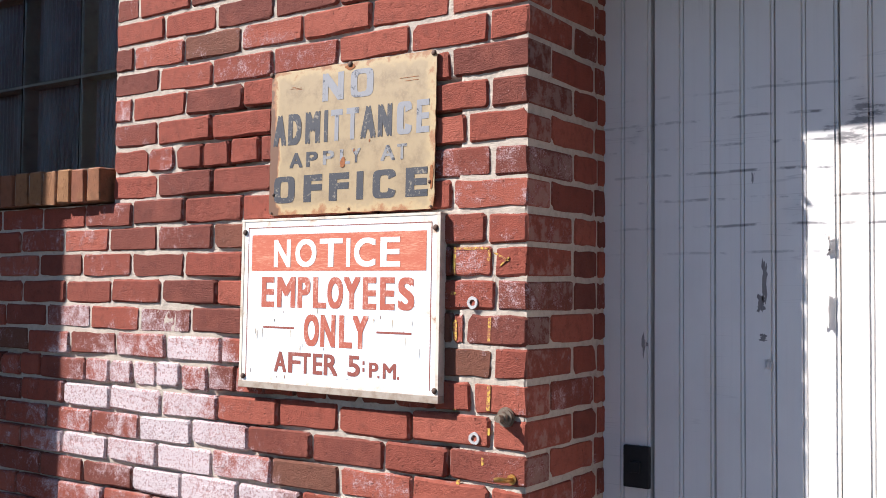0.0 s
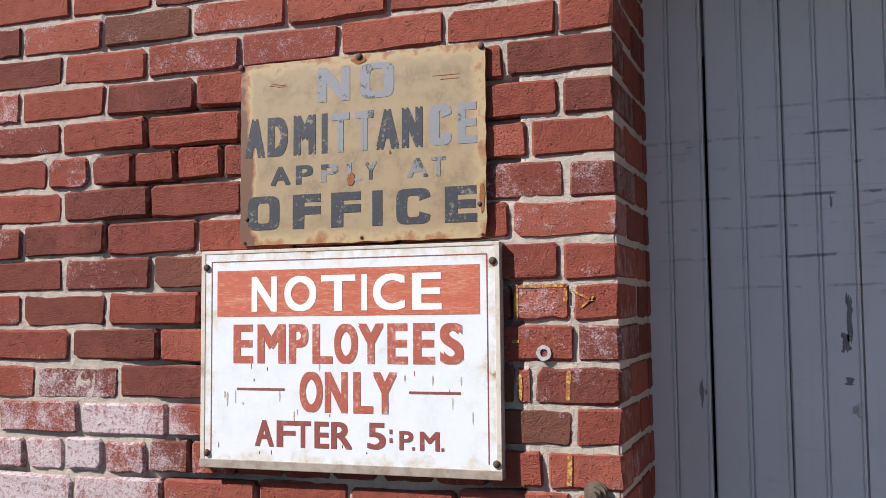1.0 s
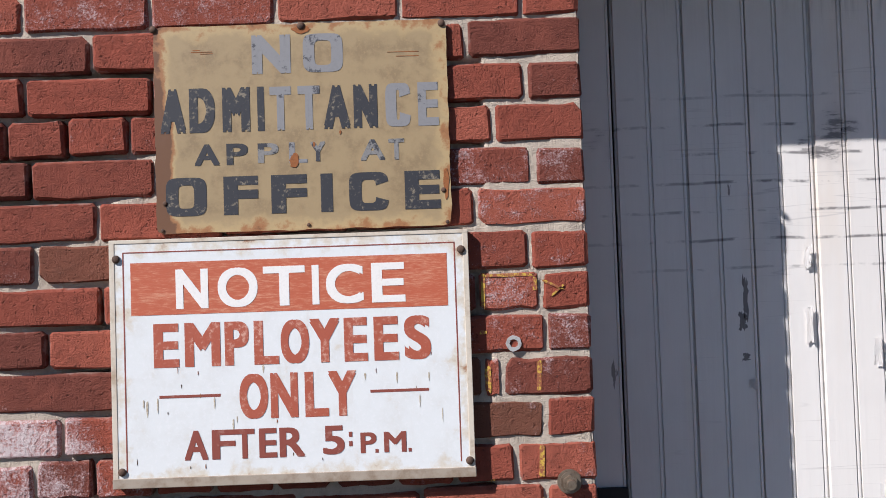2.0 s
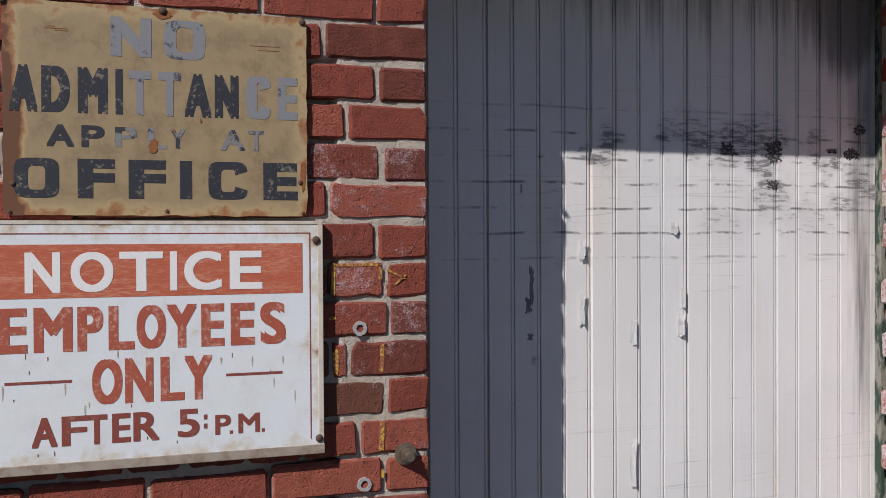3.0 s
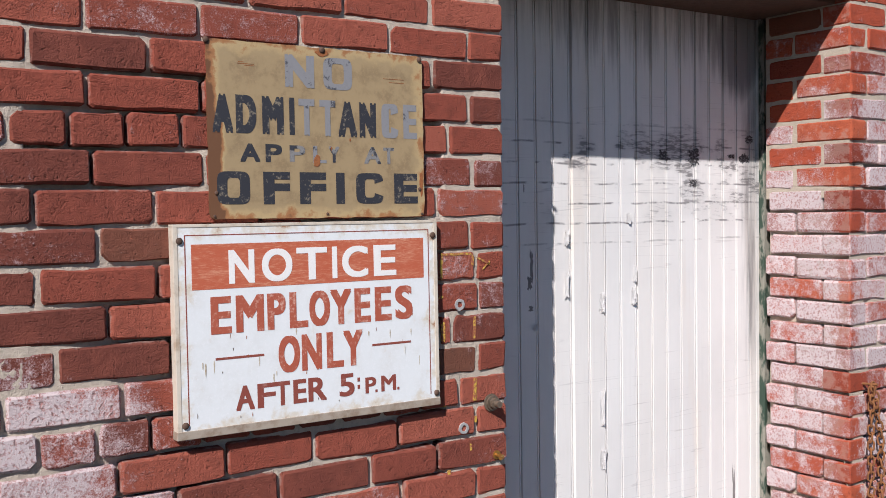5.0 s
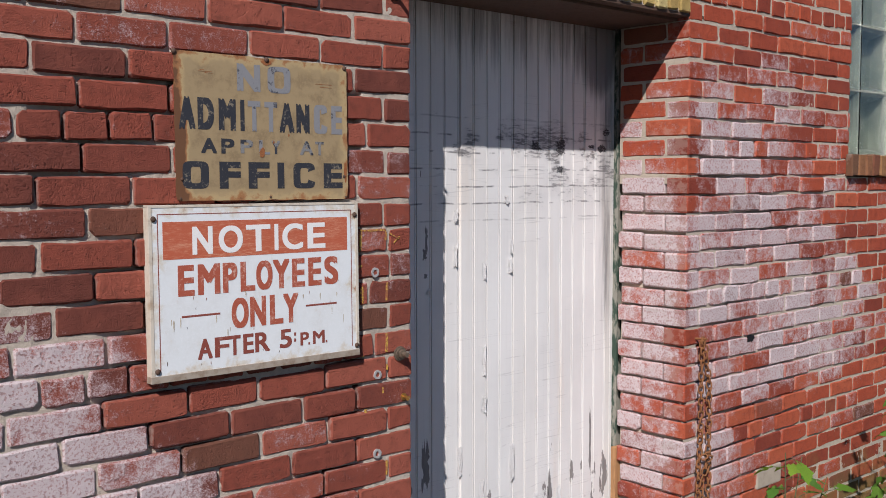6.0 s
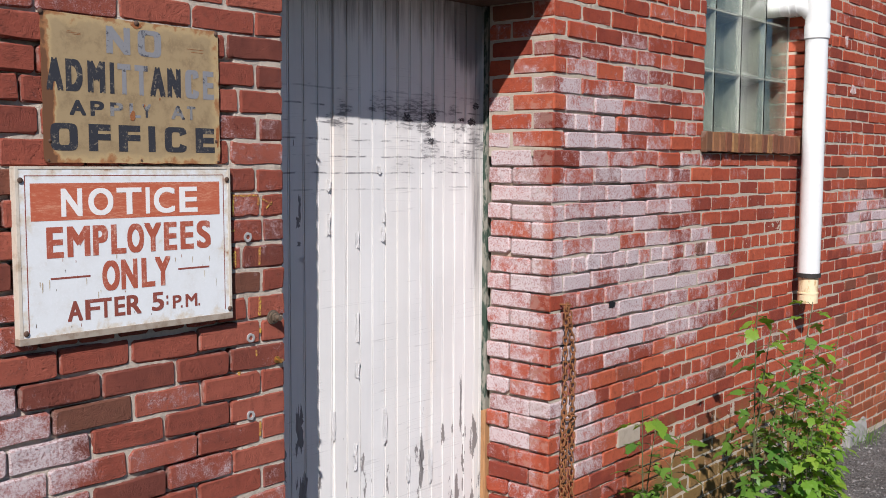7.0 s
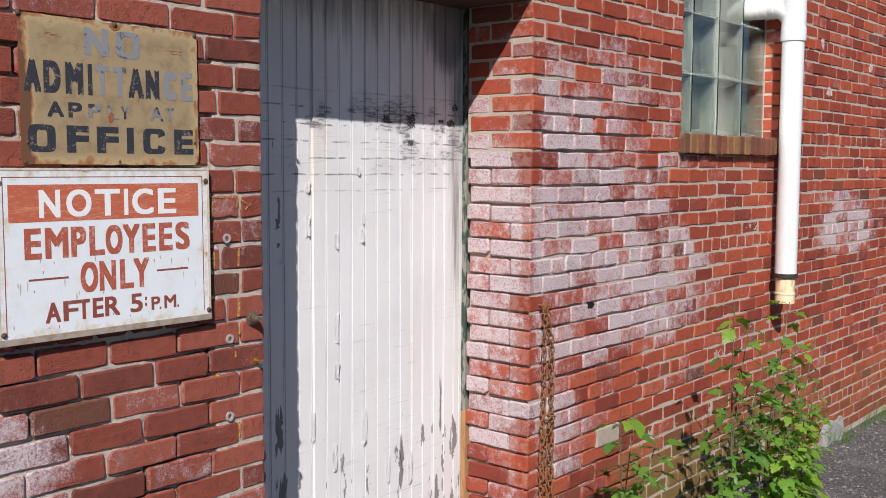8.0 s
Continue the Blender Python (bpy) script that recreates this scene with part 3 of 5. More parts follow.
def wall_body(name, x0, x1, near, holes, depth, label, side):
    """The masonry core and the sunk, uneven face of its mortar; bricks are set into it."""
    bm = bmesh.new()
    stone = M_MORTAR if side < 0 else M_MORTAR_E
    holes = [(h[0] - 0.003, h[1] + 0.003, h[2] - 0.004, h[3] + 0.011) for h in holes]
    cuts_x = sorted({x0, x1, *[v for h in holes for v in h[:2]]})
    cuts_z = sorted({-0.3, WALL_TOP, *[v for h in holes for v in h[2:]]})
    for a, b in zip(cuts_x, cuts_x[1:]):
        for c, d in zip(cuts_z, cuts_z[1:]):
            if not inside((a + b) / 2, (c + d) / 2, holes):
                box(bm, (a, 0.045, c), (b, depth, d))
    for lo, hi, c, d in ((x0, near[0], -0.3, WALL_TOP), (near[1], x1, -0.3, WALL_TOP), (near[0], near[1], -0.3, near[2]), (near[0], near[1], near[3], WALL_TOP)):
        xs_ = sorted({lo, hi, *[v for h in holes for v in h[:2] if lo < v < hi]})
        zs_ = sorted({c, d, *[v for h in holes for v in h[2:] if c < v < d]})
        for p, q in zip(xs_, xs_[1:]):
            for r, s in zip(zs_, zs_[1:]):
                if q - p > 0.02 and not inside((p + q) / 2, (r + s) / 2, holes):
                    box(bm, (p, 0.0028, r), (q, 0.044, s))
    edge = x1 if side < 0 else x0
    box(bm, (min(edge, edge - 0.05 * -side), 0.0045, -0.3), (max(edge, edge - 0.05 * -side), 0.046, LINTEL + 0.1))
    if side > 0:
        box(bm, (DOOR_W + 0.0038, 0.0045, 1.76), (DOOR_W + 0.03, depth, LINTEL + 0.1))
    core = part(name, bm, stone)
    tagged(core, label, "wall", kind="structure")
    # the face of the joints
    step = 0.0066
    nx, nz = int((near[1] - near[0]) / step), int((near[3] - near[2]) / step)
    verts, faces, index = [], [], {}

    def vert(i, j):
        if (i, j) not in index:
            x, z = near[0] + i * step, near[2] + j * step
            loose = 0.12 if x < -1.0 and z > 1.40 else 0.3 if x < -0.16 and z > 2.0 else 1.0 if x < -0.16 else 0.15 if x < 1.2 else min(1.0, max(0.0, (2.3 - x) * 3)) * min(1.0, max(0.1, (2.05 - z) * 4))
            deep = max(0.0, noise.noise((x * 3.3 + 5, z * 4.6, 9.0)) + 0.20) * 0.036 * loose
            y = 0.0022 + 0.0026 * loose + deep + 0.0016 * noise.noise((x * 22, z * 22, 1.0)) + 0.0018 * noise.noise((x * 95, z * 95, 4.0))
            index[(i, j)] = len(verts)
            verts.append((x, y, z))
        return index[(i, j)]

    for i in range(nx):
        for j in range(nz):
            if not inside(near[0] + (i + 0.5) * step, near[2] + (j + 0.5) * step, holes):
                faces.append((vert(i, j), vert(i + 1, j), vert(i + 1, j + 1), vert(i, j + 1)))
    me = bpy.data.meshes.new("mortar")
    me.from_pydata(verts, [], faces)
    me.materials.append(stone)
    me.shade_smooth()
    ob = new("mortar", me)
    ob.parent = core
    tagged(ob, "sunk uneven lime mortar joints")
    return core


HOLES_L = [(WIN_L[0], WIN_L[1], WIN_Z[0], WIN_Z[1])]
HOLES_R = [(WIN_R[0], WIN_R[1], WIN_Z[0], WIN_Z[1])]
wall_left = wall_body("wall_west", LEFT_END, -0.0038, (-2.1, -0.004, 0.78, 2.50), HOLES_L, 0.36, "weathered maroon brick wall with sunk lime mortar", -1)
wall_right = wall_body("wall_east", DOOR_W + 0.022, RIGHT_END, (DOOR_W + 0.004, 4.0, 0.3, 2.55), HOLES_R, 0.30, "red brick wall patched with white lime bloom", 1)
# masonry above the door
bm = bmesh.new()
box(bm, (-0.010, 0.02, LINTEL + 0.112), (DOOR_W + 0.010, 0.36, WALL_TOP))
wall_head = tagged(part("wall_over_door", bm, M_MORTAR), "brickwork above the doorway", "wall", kind="structure")


def chamfered(length, depth, height, seed, wear=1.0):
    """One brick: a box whose edges and corners are worn off unevenly; x along it, front at y = 0."""
    rng = random.Random(seed)
    verts, faces = [], []
    c = 0.0036 * wear
    ids = {}
    for sx in (0, 1):
        for sy in (0, 1):
            for sz in (0, 1):
                a = rng.uniform(0.7, 1.6) * c
                for ax in range(3):
                    v = [sx * length, sy * depth, (sz - 0.5) * height]
                    inward = [1 - 2 * sx, 1 - 2 * sy, 1 - 2 * sz]
                    for o in range(3):
                        if o != ax:
                            v[o] += inward[o] * a * (1.0 if o != 0 else 1.1)
                    j = [rng.uniform(-0.0016, 0.0016) for _ in range(3)]
                    ids[(sx, sy, sz, ax)] = len(verts)
                    verts.append([p + q for p, q in zip(v, j)])
    q = [(0, 0), (1, 0), (1, 1), (0, 1)]
    for s in (0, 1):
        f = [ids[(s, a, b, 0)] for a, b in q]
        faces.append(f if s else f[::-1])
        f = [ids[(a, s, b, 1)] for a, b in q]
        faces.append(f[::-1] if s else f)
        f = [ids[(a, b, s, 2)] for a, b in q]
        faces.append(f if s else f[::-1])
    for a in (0, 1):
        for b in (0, 1):
            faces.append([ids[(0, a, b, 1)], ids[(1, a, b, 1)], ids[(1, a, b, 2)], ids[(0, a, b, 2)]])
            faces.append([ids[(a, 0, b, 0)], ids[(a, 1, b, 0)], ids[(a, 1, b, 2)], ids[(a, 0, b, 2)]])
            faces.append([ids[(a, b, 0, 0)], ids[(a, b, 1, 0)], ids[(a, b, 1, 1)], ids[(a, b, 0, 1)]])
            for s in (0, 1):
                faces.append([ids[(a, b, s, 0)], ids[(a, b, s, 1)], ids[(a, b, s, 2)]])
    me = bpy.data.meshes.new("brick")
    me.from_pydata(verts, [], faces)
    bmv = bmesh.new()
    bmv.from_mesh(me)
    bmesh.ops.recalc_face_normals(bmv, faces=bmv.faces)
    bmv.to_mesh(me)
    bmv.free()
    return me


def ragged(length, depth, height, seed, wear=1.0):
    """One brick seen by its face: a ragged outline with rounded, here and there chipped corners, and worn arrises."""
    rng = random.Random(seed)
    h = height / 2
    chip = [rng.uniform(0.003, 0.007) * (2.0 if rng.random() < 0.15 else 1.0) for _ in range(4)]
    sag = [rng.uniform(-0.0012, 0.0018) * wear for _ in range(4)]
    m1, m2 = length * rng.uniform(0.28, 0.4), length * rng.uniform(0.6, 0.74)
    line = [(0, -h + chip[0]), (chip[0], -h), (m1, -h + sag[0]), (m2, -h + sag[1]), (length - chip[1], -h), (length, -h + chip[1]),
            (length, h - chip[2]), (length - chip[2], h), (m2, h - sag[2]), (m1, h - sag[3]), (chip[3], h), (0, h - chip[3])]
    line = [(x + rng.uniform(-0.0009, 0.0009), z + rng.uniform(-0.0009, 0.0009)) for x, z in line]
    n = len(line)
    verts = []
    for x, z in line:
        c = rng.uniform(0.0016, 0.0048) * wear
        verts.append((x + (c if x < length / 2 else -c) * (1.0 if min(x, length - x) < 0.012 else 0.0), rng.uniform(-0.0004, 0.0008), z - math.copysign(c, z) * (1.0 if abs(z) > h - 0.004 else 0.5)))
    verts += [(x, rng.uniform(0.003, 0.006) * wear, z) for x, z in line] + [(x, depth, z) for x, z in line]
    faces = [tuple(range(n))]
    for r in (0, n):
        faces += [(r + k, r + n + k, r + n + (k + 1) % n, r + (k + 1) % n) for k in range(n)]
    me = bpy.data.meshes.new("brick")
    me.from_pydata(verts, [], faces)
    return me


BRICK_H = COURSE - JOINT
SHAPES = {}


def shape(kind, material, wear):
    """A shared brick mesh: its length class and look; a dozen worn shapes of each."""
    key = (kind, material.name, random.randrange(14))
    if key not in SHAPES:
        length, depth = {"stretcher": (0.19, 0.09), "header": (0.09, 0.09), "corner": (0.09, 0.19), "half": (0.14, 0.09), "rowlock": (0.057, 0.12)}[kind]
        height = 0.092 if kind == "rowlock" else BRICK_H
        me = (chamfered if kind in ("corner", "rowlock") else ragged)(length, depth, height, len(SHAPES) * 17 + 3, wear)
        me.materials.append(material)
        SHAPES[key] = (me, length)
    return SHAPES[key]


REST = {}


def lay(wall, x0, x1, z, near, material, rest, wear=1.0, turn=0, depth=0.0, corner=False, name="brick", proud=0.0):
    """One brick from x0 to x1 on a front face (turn 0), or from y = x0 to x1 on a reveal (turn 1 faces +x, -1 faces -x)."""
    length = x1 - x0
    kind = name if name == "rowlock" else "corner" if corner else "header" if length < 0.115 else "half" if length < 0.165 else "stretcher"
    me, base = shape(kind, material, wear)
    tilt = random.gauss(0, 0.30)
    jz, jy = random.gauss(0, 0.0014), proud + max(-0.0045, min(0.0004, random.gauss(-0.0009, 0.0016) * wear))
    if wall.name == "wall_west" and x0 > -0.22 and turn == 0:
        jy = max(-0.0012, jy)
    if turn == 0:
        m = pose(x0, jy, z + jz, 0, tilt, random.gauss(0, 0.3))
    elif turn == 1:
        m = pose(depth - 0.25 * abs(jy), x0, z + jz, 0, 0, 90)
    else:
        m = pose(depth + min(1.3 * abs(jy), 0.006 if z < 1.72 else 0.0012), x1, z + jz, 0, 0, -90)
    m = m @ Matrix.Diagonal((length / base, 1, 1, 1))
    if near:
        ob = new(name if name != "rowlock" else "sill_brick", me)
        ob.parent = wall
        ob.matrix_basis = m
        return ob
    REST.setdefault((wall.name, rest.name), (wall, rest, []))[2].append((me, m))


def course_joints(k, first, known, far, pitch=0.2):
    """Distances from the corner at which the upright joints of a course stand."""
    d = [0.0, *known]
    if k % 8 == 0:
        if not known:
            d.append(0.138 + random.gauss(0, 0.004))
        while d[-1] < far:
            d.append(d[-1] + (0.1 if random.random() < 0.93 else 0.2) + random.gauss(0, 0.003))
    else:
        if not known:
            d.append(first)
        while d[-1] < far:
            d.append(d[-1] + pitch + random.gauss(0, 0.0035))
    return d


# upright joints of the courses round the signs, as distances from the corner
JOINTS = {-5: (0.087, 0.289, 0.490, 0.690), -4: (0.187, 0.396, 0.598, 0.797, 1.002), -3: (0.093, 0.290, 0.490, 0.693, 0.899), -2: (0.184, 0.386, 0.588, 0.789, 0.993),
          -1: (0.091, 0.290, 0.490, 0.693, 0.898, 1.097), 0: (0.145, 0.243, 0.341, 0.439, 0.537, 0.634, 0.732, 0.832, 0.930, 1.029), 1: (0.083, 0.285, 0.487, 0.690, 0.893, 1.094),
          2: (0.178, 0.380, 0.583, 0.785, 0.991), 3: (0.094, 0.292, 0.490, 0.687, 0.885, 1.090), 4: (0.079, 0.180, 0.380, 0.580, 0.781, 0.988), 5: (0.073, 0.272, 0.472, 0.672, 0.871, 1.071)}
JOINTS.update({6: (0.146, 0.175, 0.360, 0.560, 0.760, 0.960), 7: (0.078, 0.260, 0.455, 0.650, 0.849, 1.048), 8: (0.128, 0.225, 0.320, 0.417, 0.513, 0.610, 0.705, 0.801, 0.896, 0.993, 1.085),
               9: (0.082, 0.281, 0.478, 0.660, 0.861, 1.064), 10: (0.184, 0.349, 0.555, 0.757, 0.953), 11: (0.084, 0.274, 0.472, 0.679, 0.878), 12: (0.186, 0.385, 0.585, 0.785, 0.985)})


def raise_wall(wall, side, material, rest, far, holes, near, wear, known):
    """All the courses of one wall, out from the door's corner; side -1 runs to -x, 1 to +x."""
    x_corner = 0.0 if side < 0 else DOOR_W
    for k in range(K_TOP, K_LOW + 1):
        z = course_z(k)
        odd = k % 2
        d = course_joints(k, 0.084 if odd else 0.182, known.get(k, ()), far)
        short = d[1] < 0.12
        for n, (a, b) in enumerate(zip(d, d[1:])):
            xa, xb = sorted((x_corner + side * a, x_corner + side * b))
            lo, hi = xa + JOINT / 2, xb - JOINT / 2
            if n == 0:
                lo, hi = (xa + JOINT / 2, xb) if side < 0 else (xa, xb - JOINT / 2)
            pieces = [(lo, hi)]
            for ha, hb, hc, hd in holes:
                if hc - 0.03 < z < hd:
                    cut = []
                    for p, q in pieces:
                        if q <= ha or p >= hb:
                            cut.append((p, q))
                        else:
                            if p < ha:
                                cut.append((p, ha))
                            if q > hb:
                                cut.append((hb, q))
                    pieces = cut
            for p, q in pieces:
                if q - p < 0.006:
                    continue
                mid = (p + q) / 2
                close = near[0] < mid < near[1] and near[2] < z < near[3]
                is_corner = n == 0 and short and k % 8 != 0
                sag = 0.009 * max(0.0, min(1.3, -mid)) * max(0.0, min(1.0, (k - 4) / 5))
                lay(wall, p, q, z - sag, close, material, rest, wear, corner=is_corner)
        # the reveal beside the corner brick
        if z < LINTEL + 0.02:
            deep = 0.345 if side < 0 else 0.305
            start = 0.19 + JOINT if (short and k % 8 != 0) else 0.09 + JOINT
            spans = [(start, min(start + (0.105 if short else 0.19), deep))]
            if spans[0][1] < deep - 0.03:
                spans.append((spans[0][1] + JOINT, deep))
            for a, b in spans:
                lay(wall, a, b, z, near[2] < z < near[3], material, rest, wear, turn=1 if side < 0 else -1, depth=x_corner)


random.seed(11)
raise_wall(wall_left, -1, M_OLD, M_OLD_REST, 5.9, HOLES_L, (-1.85, 0.1, 0.86, 2.42), 1.25,
           JOINTS)
random.seed(12)
raise_wall(wall_right, 1, M_NEW, M_NEW_REST, 9.6, HOLES_R, (1.2, 3.02, 0.42, 2.42), 1.35, {})
# courses over the door, resting on the lintel
random.seed(13)
for k in range(K_TOP, -8):
    z = course_z(k)
    if z > LINTEL + 0.12:
        x = 0.0 + (0.1 if k % 2 else 0.0)
        while x < DOOR_W - 0.02:
            lay(wall_head, max(x, 0) + JOINT / 2, min(x + 0.2, DOOR_W) - JOINT / 2, z, z < 2.6, M_NEW, M_NEW_REST)
            x += 0.2
        if k % 2:
            lay(wall_head, JOINT / 2, 0.1 - JOINT / 2, z, z < 2.6, M_NEW, M_NEW_REST)

# wing that stands forward at the far west end and throws the shade there
bm = bmesh.new()
box(bm, (-2.95, -0.90, -0.3), (-2.62, 0.012, 4.4), 0.004)
tagged(part("wall_wing", bm, M_OLD_REST), "plain brick wing standing forward of the wall", "wall", kind="structure")
# back of the building, roof and floor, to close it
bm = bmesh.new()
box(bm, (LEFT_END, 3.6, -0.3), (RIGHT_END, 3.8, WALL_TOP))
box(bm, (LEFT_END - 0.2, 0.37, -0.3), (LEFT_END, 3.8, WALL_TOP))
box(bm, (RIGHT_END, 0.31, -0.3), (RIGHT_END + 0.2, 3.8, WALL_TOP))
tagged(part("wall_back", bm, M_CORE), "plain masonry at the back of the building", "wall", kind="structure")
bm = bmesh.new()
box(bm, (LEFT_END - 0.2, -0.02, WALL_TOP), (RIGHT_END + 0.2, 3.8, WALL_TOP + 0.12), 0.01)
tagged(part("ceiling", bm, M_ROOM), "flat roof slab closing the building", "roof", kind="structure")

# ---------- lintel ----------
lintel = thing("door_lintel", (0, 0, LINTEL), "rowlock of flaking ochre-painted bricks on a steel angle", "lintel", kind="structure")
bm = bmesh.new()
box(bm, (-0.09, 0.002, -0.002), (DOOR_W + 0.09, 0.34, 0.008))
box(bm, (0.0, 0.05, -0.012), (DOOR_W, 0.34, -0.002))
part("steel_angle", bm, M_STEEL, lintel, "rusted steel angle")
random.seed(14)
x = -0.002
while x < DOOR_W - 0.04:
    ob = lay(lintel, x, x + 0.0585, 0.056, True, M_LINTEL, M_LINTEL, 1.3, name="rowlock", proud=-0.006)
    x += 0.0672
bm = bmesh.new()
box(bm, (0.0, 0.004, 0.008), (DOOR_W, 0.3, 0.102))
part("bedding", bm, M_MORTAR, lintel, "mortar between the lintel bricks")

# ---------- door ----------
door = thing("door_1", (0, DOOR_Y, 0), "closed white beadboard door with peeling scuffed paint", "door", kind="structure")
BOARD = 0.1248
DOOR_TOP = 2.345


def beadboard():
    """One board: two flats, a bead down the middle and one at the edge, as an extruded profile."""
    bm = bmesh.new()
    prof = []
    half = BOARD / 2
    for s in (0, 1):
        o = s * half
        prof += [(o + (0.0028 if s == 0 else 0.0017), 0.010 if s == 0 else 0.006), (o + (0.0034 if s == 0 else 0.0019), 0.0), (o + half - 0.0092, 0.0), (o + half - 0.0082, 0.0050), (o + half - 0.0066, 0.0050), (o + half - 0.0056, 0.0012),
                 (o + half - 0.0032, 0.0011), (o + half - 0.0014, 0.0015), (o + half - 0.0004, 0.006 if s == 0 else 0.012)]
    prof += [(BOARD - 0.0004, 0.022), (0.0, 0.022), (0.0, 0.012)]
    rows = [[bm.verts.new((a, b, z)) for a, b in prof] for z in (0.03, DOOR_TOP)]
    for k in range(len(prof)):
        j = (k + 1) % len(prof)
        bm.faces.new((rows[0][k], rows[0][j], rows[1][j], rows[1][k]))
    bm.faces.new(rows[0][::-1])
    bm.faces.new(rows[1])
    bmesh.ops.recalc_face_normals(bm, faces=bm.faces)
    return bm


random.seed(15)
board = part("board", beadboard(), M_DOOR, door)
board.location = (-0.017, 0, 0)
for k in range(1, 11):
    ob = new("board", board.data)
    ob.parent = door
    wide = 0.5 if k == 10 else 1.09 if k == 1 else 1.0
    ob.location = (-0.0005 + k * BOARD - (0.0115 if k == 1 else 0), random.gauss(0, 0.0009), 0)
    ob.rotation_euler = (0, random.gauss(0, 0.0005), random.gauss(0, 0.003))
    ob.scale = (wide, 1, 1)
bm = bmesh.new()
for z in (0.25, 1.2, 2.15):
    box(bm, (0.0, 0.024, z - 0.06), (1.30, 0.05, z + 0.06))
part("ledge", bm, M_BAREWOOD, door, "plank ledges behind the boards")

# door frame strip beside the east reveal
frame_strip = thing("door_frame", (1.285, 0.322, 0), "narrow door frame strip with flaking dark green paint", "door frame", kind="structure")
bm = bmesh.new()
box(bm, (0.006, 0.0, 0.0), (0.075, 0.05, LINTEL - 0.012), 0.003)
part("stile", bm, M_GREEN, frame_strip)
bm = bmesh.new()
box(bm, (-0.016, -0.018, 0.0), (0.016, 0.004, 0.76), 0.002)
part("batten", bm, M_WOOD, frame_strip, "bare orange wooden batten at the foot")

# curled paint standing off the boards
random.seed(16)


def curl(w, h, lift):
    bm = bmesh.new()
    cols, rows = 5, 6
    g = []
    for i in range(cols):
        col = []
        for j in range(rows):
            u, v = i / (cols - 1), j / (rows - 1)
            edge = (0.9 * noise.noise((u * 2 + w * 900, v * 5, lift * 500 + h * 90)))
            col.append(bm.verts.new((w * 0.75 * (u - 0.5 + 0.45 * edge), -lift * (u ** 2) - 0.0012 * abs(noise.noise((u * 5, v * 6, h * 70))) - 0.0008, h * (v - 0.5 + 0.3 * edge))))
        g.append(col)
    for i in range(cols - 1):
        for j in range(rows - 1):
            bm.faces.new((g[i][j], g[i + 1][j], g[i + 1][j + 1], g[i][j + 1]))
    bmesh.ops.solidify(bm, geom=bm.faces, thickness=0.0006)
    return bm


for x, z, w, h, lift in ((0.602, 1.47, 0.020, 0.055, 0.008), (0.728, 1.485, 0.016, 0.05, 0.009), (0.475, 1.66, 0.016, 0.04, 0.007), (0.474, 1.53, 0.014, 0.07, 0.006),
                         (0.60, 1.17, 0.016, 0.10, 0.010), (0.60, 1.02, 0.02, 0.06, 0.010), (0.735, 0.80, 0.02, 0.12, 0.009), (0.59, 0.72, 0.02, 0.08, 0.009),
                         (0.86, 0.62, 0.018, 0.10, 0.008), (0.98, 0.60, 0.02, 0.12, 0.009), (0.71, 1.71, 0.02, 0.03, 0.006), (0.49, 0.85, 0.018, 0.10, 0.008),
                         (0.735, 1.55, 0.012, 0.05, 0.005), (0.36, 1.42, 0.02, 0.02, 0.005)):
    ob = smooth(part("paint_flake", curl(w, h, lift), M_FLAKE, door, "curl of loose white paint"))
    ob.location = (x, -0.0012, z)
# bare patches where paint has gone
for x, z, w, h in ((0.352, 1.585, 0.010, 0.075), (0.345, 1.54, 0.016, 0.03), (0.349, 1.47, 0.014, 0.014), (0.27, 0.76, 0.035, 0.13), (0.29, 0.52, 0.045, 0.16), (0.345, 0.86, 0.026, 0.13), (0.36, 0.60, 0.03, 0.2),
                   (0.585, 0.86, 0.018, 0.06), (0.94, 0.62, 0.02, 0.16), (1.165, 0.80, 0.012, 0.2), (0.857, 1.898, 0.030, 0.018), (0.865, 1.885, 0.045, 0.008), (0.990, 1.890, 0.040, 0.046), (0.985, 1.812, 0.026, 0.018), (1.160, 1.896, 0.028, 0.012), (1.222, 1.890, 0.036, 0.026), (1.246, 1.950, 0.030, 0.024), (0.550, 1.906, 0.018, 0.007)):
    bm = bmesh.new()
    m = 44
    ring_v = [bm.verts.new((w / 2 * max(-1, min(1, 1.3 * math.cos(t))) * (1 + 0.9 * noise.noise((math.cos(t) * 3 + x * 9, math.sin(t) * 5, z * 5))), -0.0007,
                            h / 2 * max(-1, min(1, 1.3 * math.sin(t))) * (1 + 0.7 * noise.noise((math.cos(t) * 5, math.sin(t) * 3 + z * 7, x * 5))))) for t in [2 * math.pi * k / m for k in range(m)]]
    bm.faces.new(ring_v)
    g = bmesh.ops.extrude_face_region(bm, geom=bm.faces[:])
    bmesh.ops.translate(bm, vec=(0, 0.0006, 0), verts=[v for v in g["geom"] if isinstance(v, bmesh.types.BMVert)])
    bmesh.ops.recalc_face_normals(bm, faces=bm.faces)
    ob = part("bare_patch", bm, M_SCUFF if z > 1.8 else M_BAREWOOD, door, "black scuffed patch" if z > 1.8 else "grey wood laid bare under the paint")
    ob.location = (x, 0, z)

